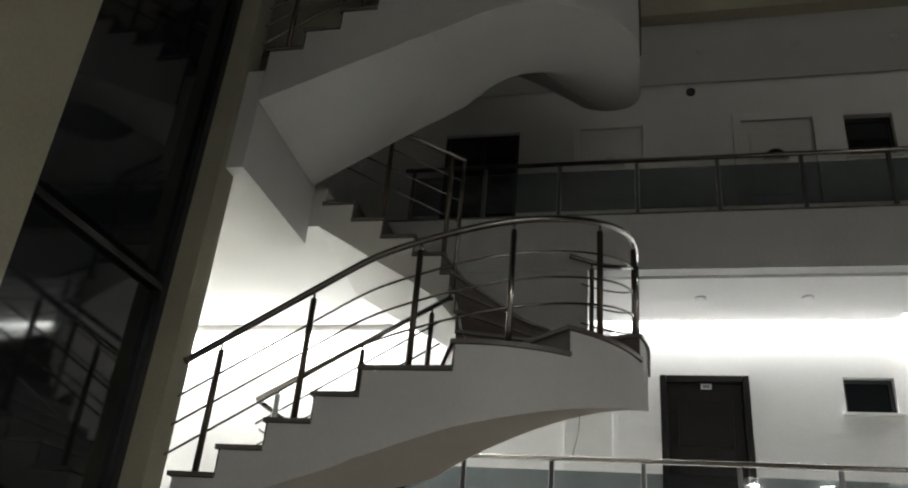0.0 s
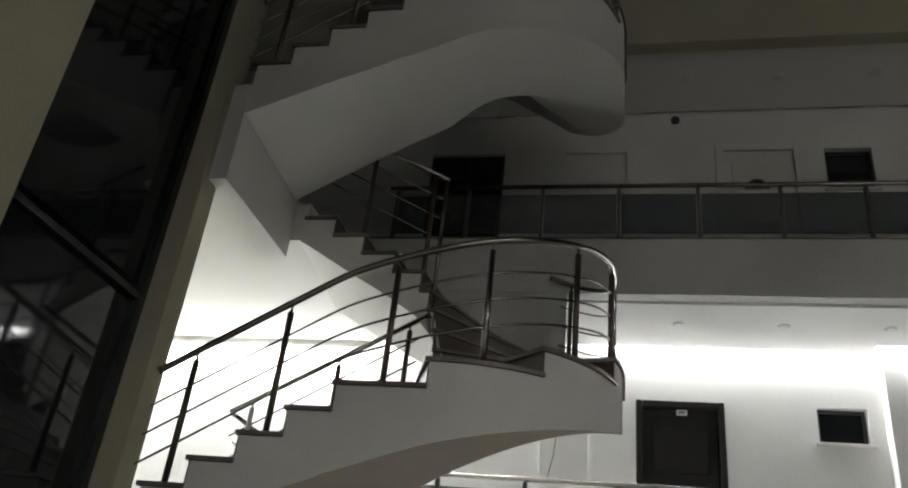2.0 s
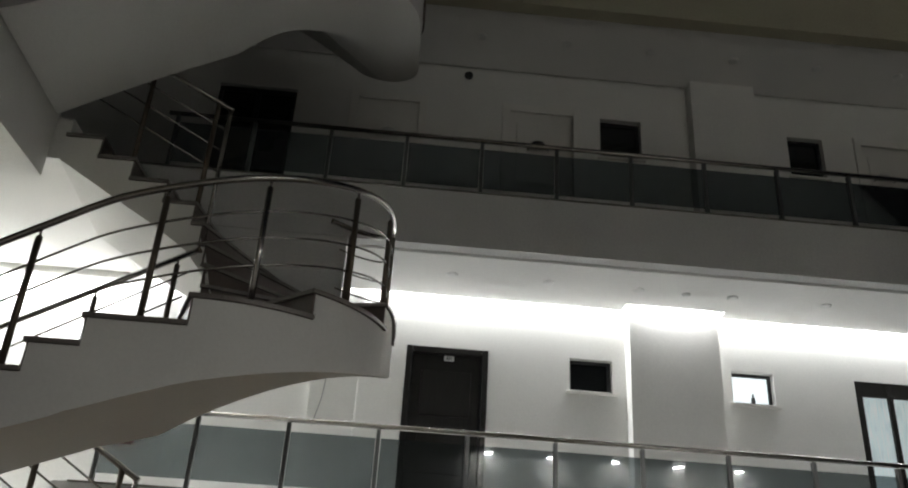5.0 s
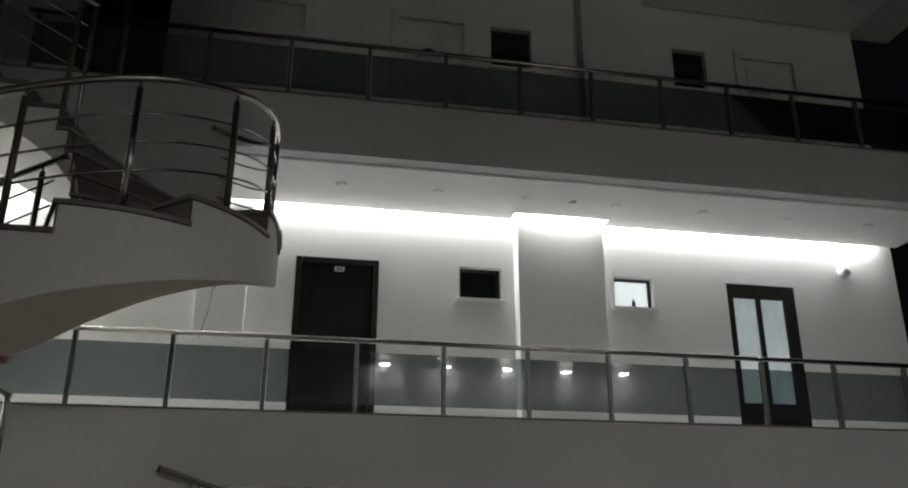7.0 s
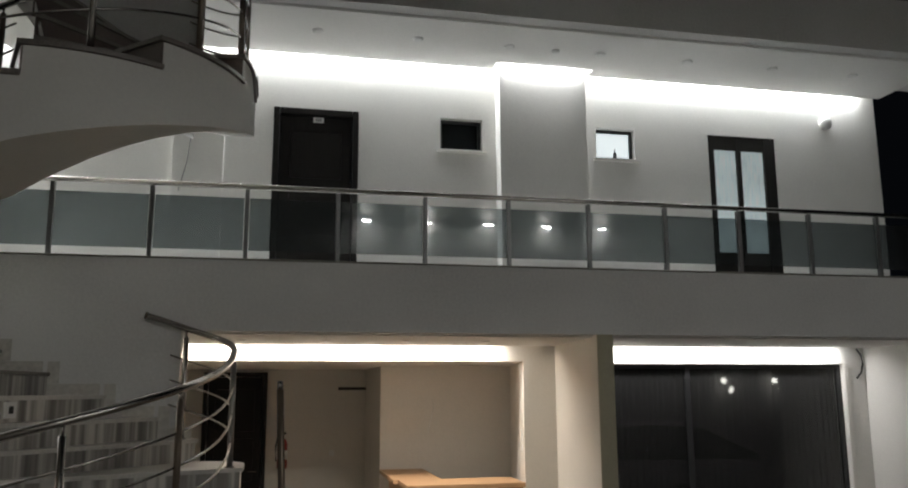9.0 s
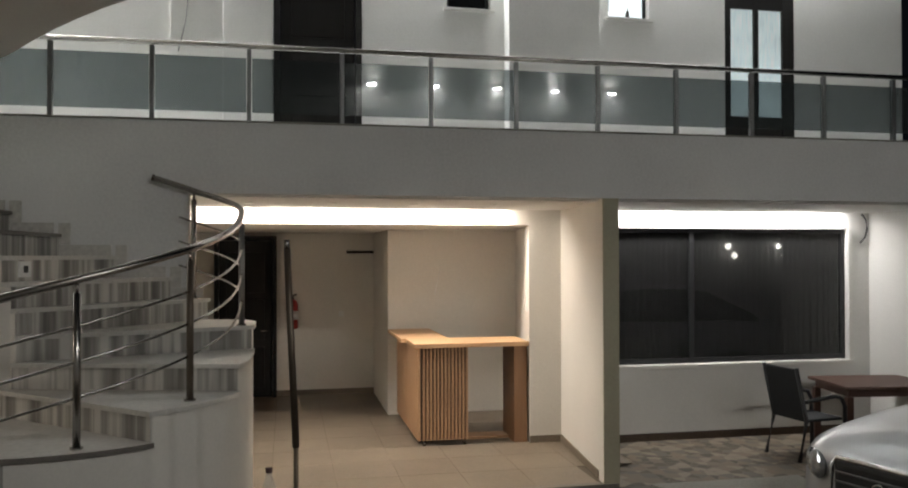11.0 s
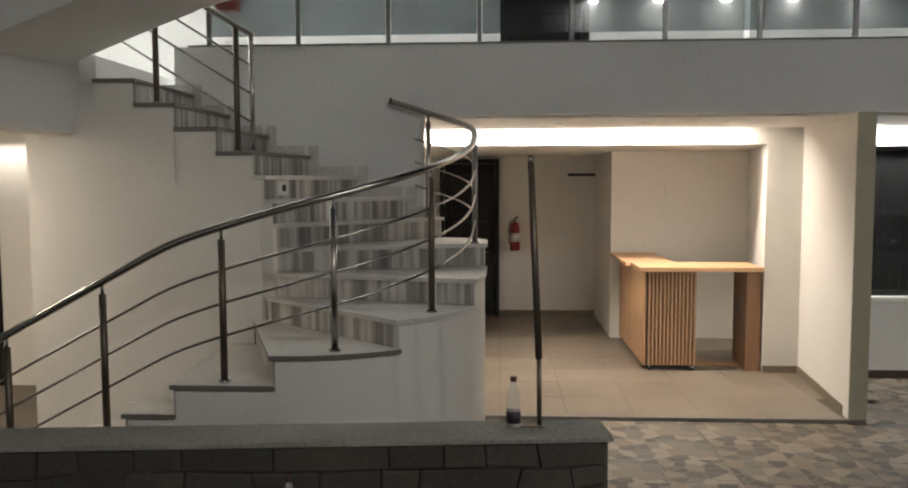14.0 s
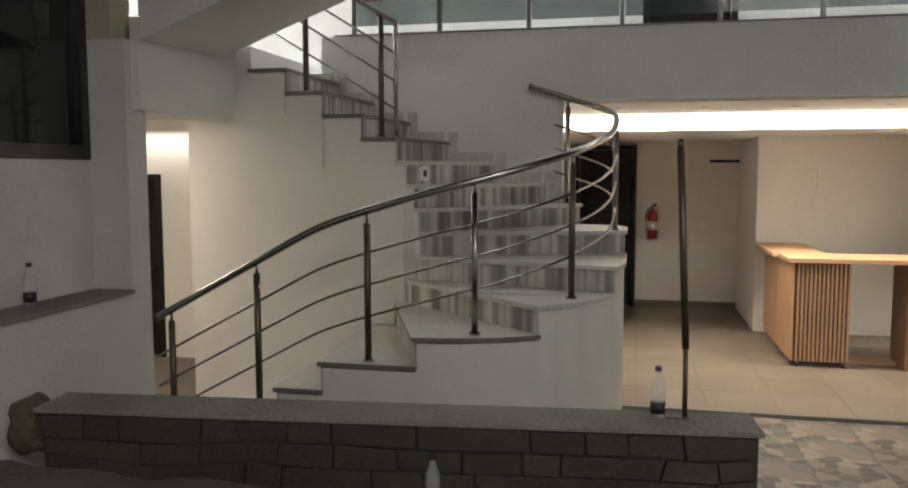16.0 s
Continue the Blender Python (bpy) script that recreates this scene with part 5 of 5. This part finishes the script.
for sx in (-1, 1):
    bm = bmesh.new()
    bmesh.ops.create_uvsphere(bm, u_segments=18, v_segments=10, radius=1.0)
    bmesh.ops.transform(bm, verts=bm.verts, matrix=Matrix.Translation((sx * 0.72, 0.12, 0.77)) @ Matrix.Rotation(sx * 0.75, 4, "Z") @ Matrix.Diagonal((0.21, 0.07, 0.11, 1)))
    part("headlight", bm, HEADLAMP, car, "dark clear headlight")
    part("air_intake", box(sx * 0.62 - 0.15, sx * 0.62 + 0.15, 0.03, 0.1, 0.30, 0.42, 0.02), BLACKPLASTIC, car)
    for y in (0.95, 3.75):
        bm = lathe([(0.2, -0.1), (0.31, -0.1), (0.33, -0.06), (0.33, 0.06), (0.31, 0.1), (0.2, 0.1)], 28)
        bmesh.ops.transform(bm, verts=bm.verts, matrix=Matrix.Translation((sx * 0.84, y, 0.33)) @ Matrix.Rotation(math.radians(90), 4, "Y"))
        wh = part("wheel", bm, RUBBER, car)
        bm = lathe([(0.02, -0.103), (0.2, -0.095), (0.2, 0.095), (0.02, 0.103)], 20)
        bmesh.ops.transform(bm, verts=bm.verts, matrix=Matrix.Translation((sx * 0.84, y, 0.33)) @ Matrix.Rotation(math.radians(90), 4, "Y"))
        part("rim", bm, STEEL, wh)

# ---- floors laid piece by piece, last ----
fl = thing("floor_reception", 0, 0, 0, "large matt beige porcelain floor tiles in the reception", "floor", kind="structure")
part("bed", box(0.9, 5.22, 7.70, 8.6, -0.01, 0.026), GROUT, fl)
part("bed", box(0.9, 5.36, 8.602, 13.3, -0.01, 0.026), GROUT, fl)
tile_mesh = None
for i in range(8):
    for j in range(10):
        x, y = 0.92 + i * 0.60, 7.745 + j * 0.60
        if x > 5.1 + 0.1 * (y - 7.7):
            continue
        if tile_mesh is None:
            t = part("tile", box(0.002, 0.598, 0.002, 0.598, 0.0, 0.006, 0.0015), TILE, fl)
            tile_mesh = t.data
        else:
            t = new("tile", tile_mesh)
            t.parent = fl
        t.location = (x, y, 0.0265)

# printed stone-pattern tiles, whole squares against the reception step and the pier
pv = thing("pavement", 0, 0, 0, "large ceramic tiles printed with beige, brown and grey stones", "paving", kind="structure")
part("bed", box(1.4, 12.0, 3.2, 9.36, -0.05, -0.004), MORTAR, pv)
P = 0.50
shared = None
for i in range(-8, 13):
    for j in range(-7, 4):
        x, y = 5.305 + i * P, 7.655 + j * P
        if j >= 0 and i < 0:
            continue
        deep = min(P, 9.342 - y)
        if deep < 0.05:
            continue
        if deep == P and shared is not None:
            t = new("tile", shared)
            t.parent = pv
        else:
            t = part("tile", box(0.0015, P - 0.0015, 0.0015, deep - 0.0015, 0.0, 0.007, 0.001), PAVER, pv)
            if deep == P:
                shared = t.data
        t.location = (x, y, -0.003)
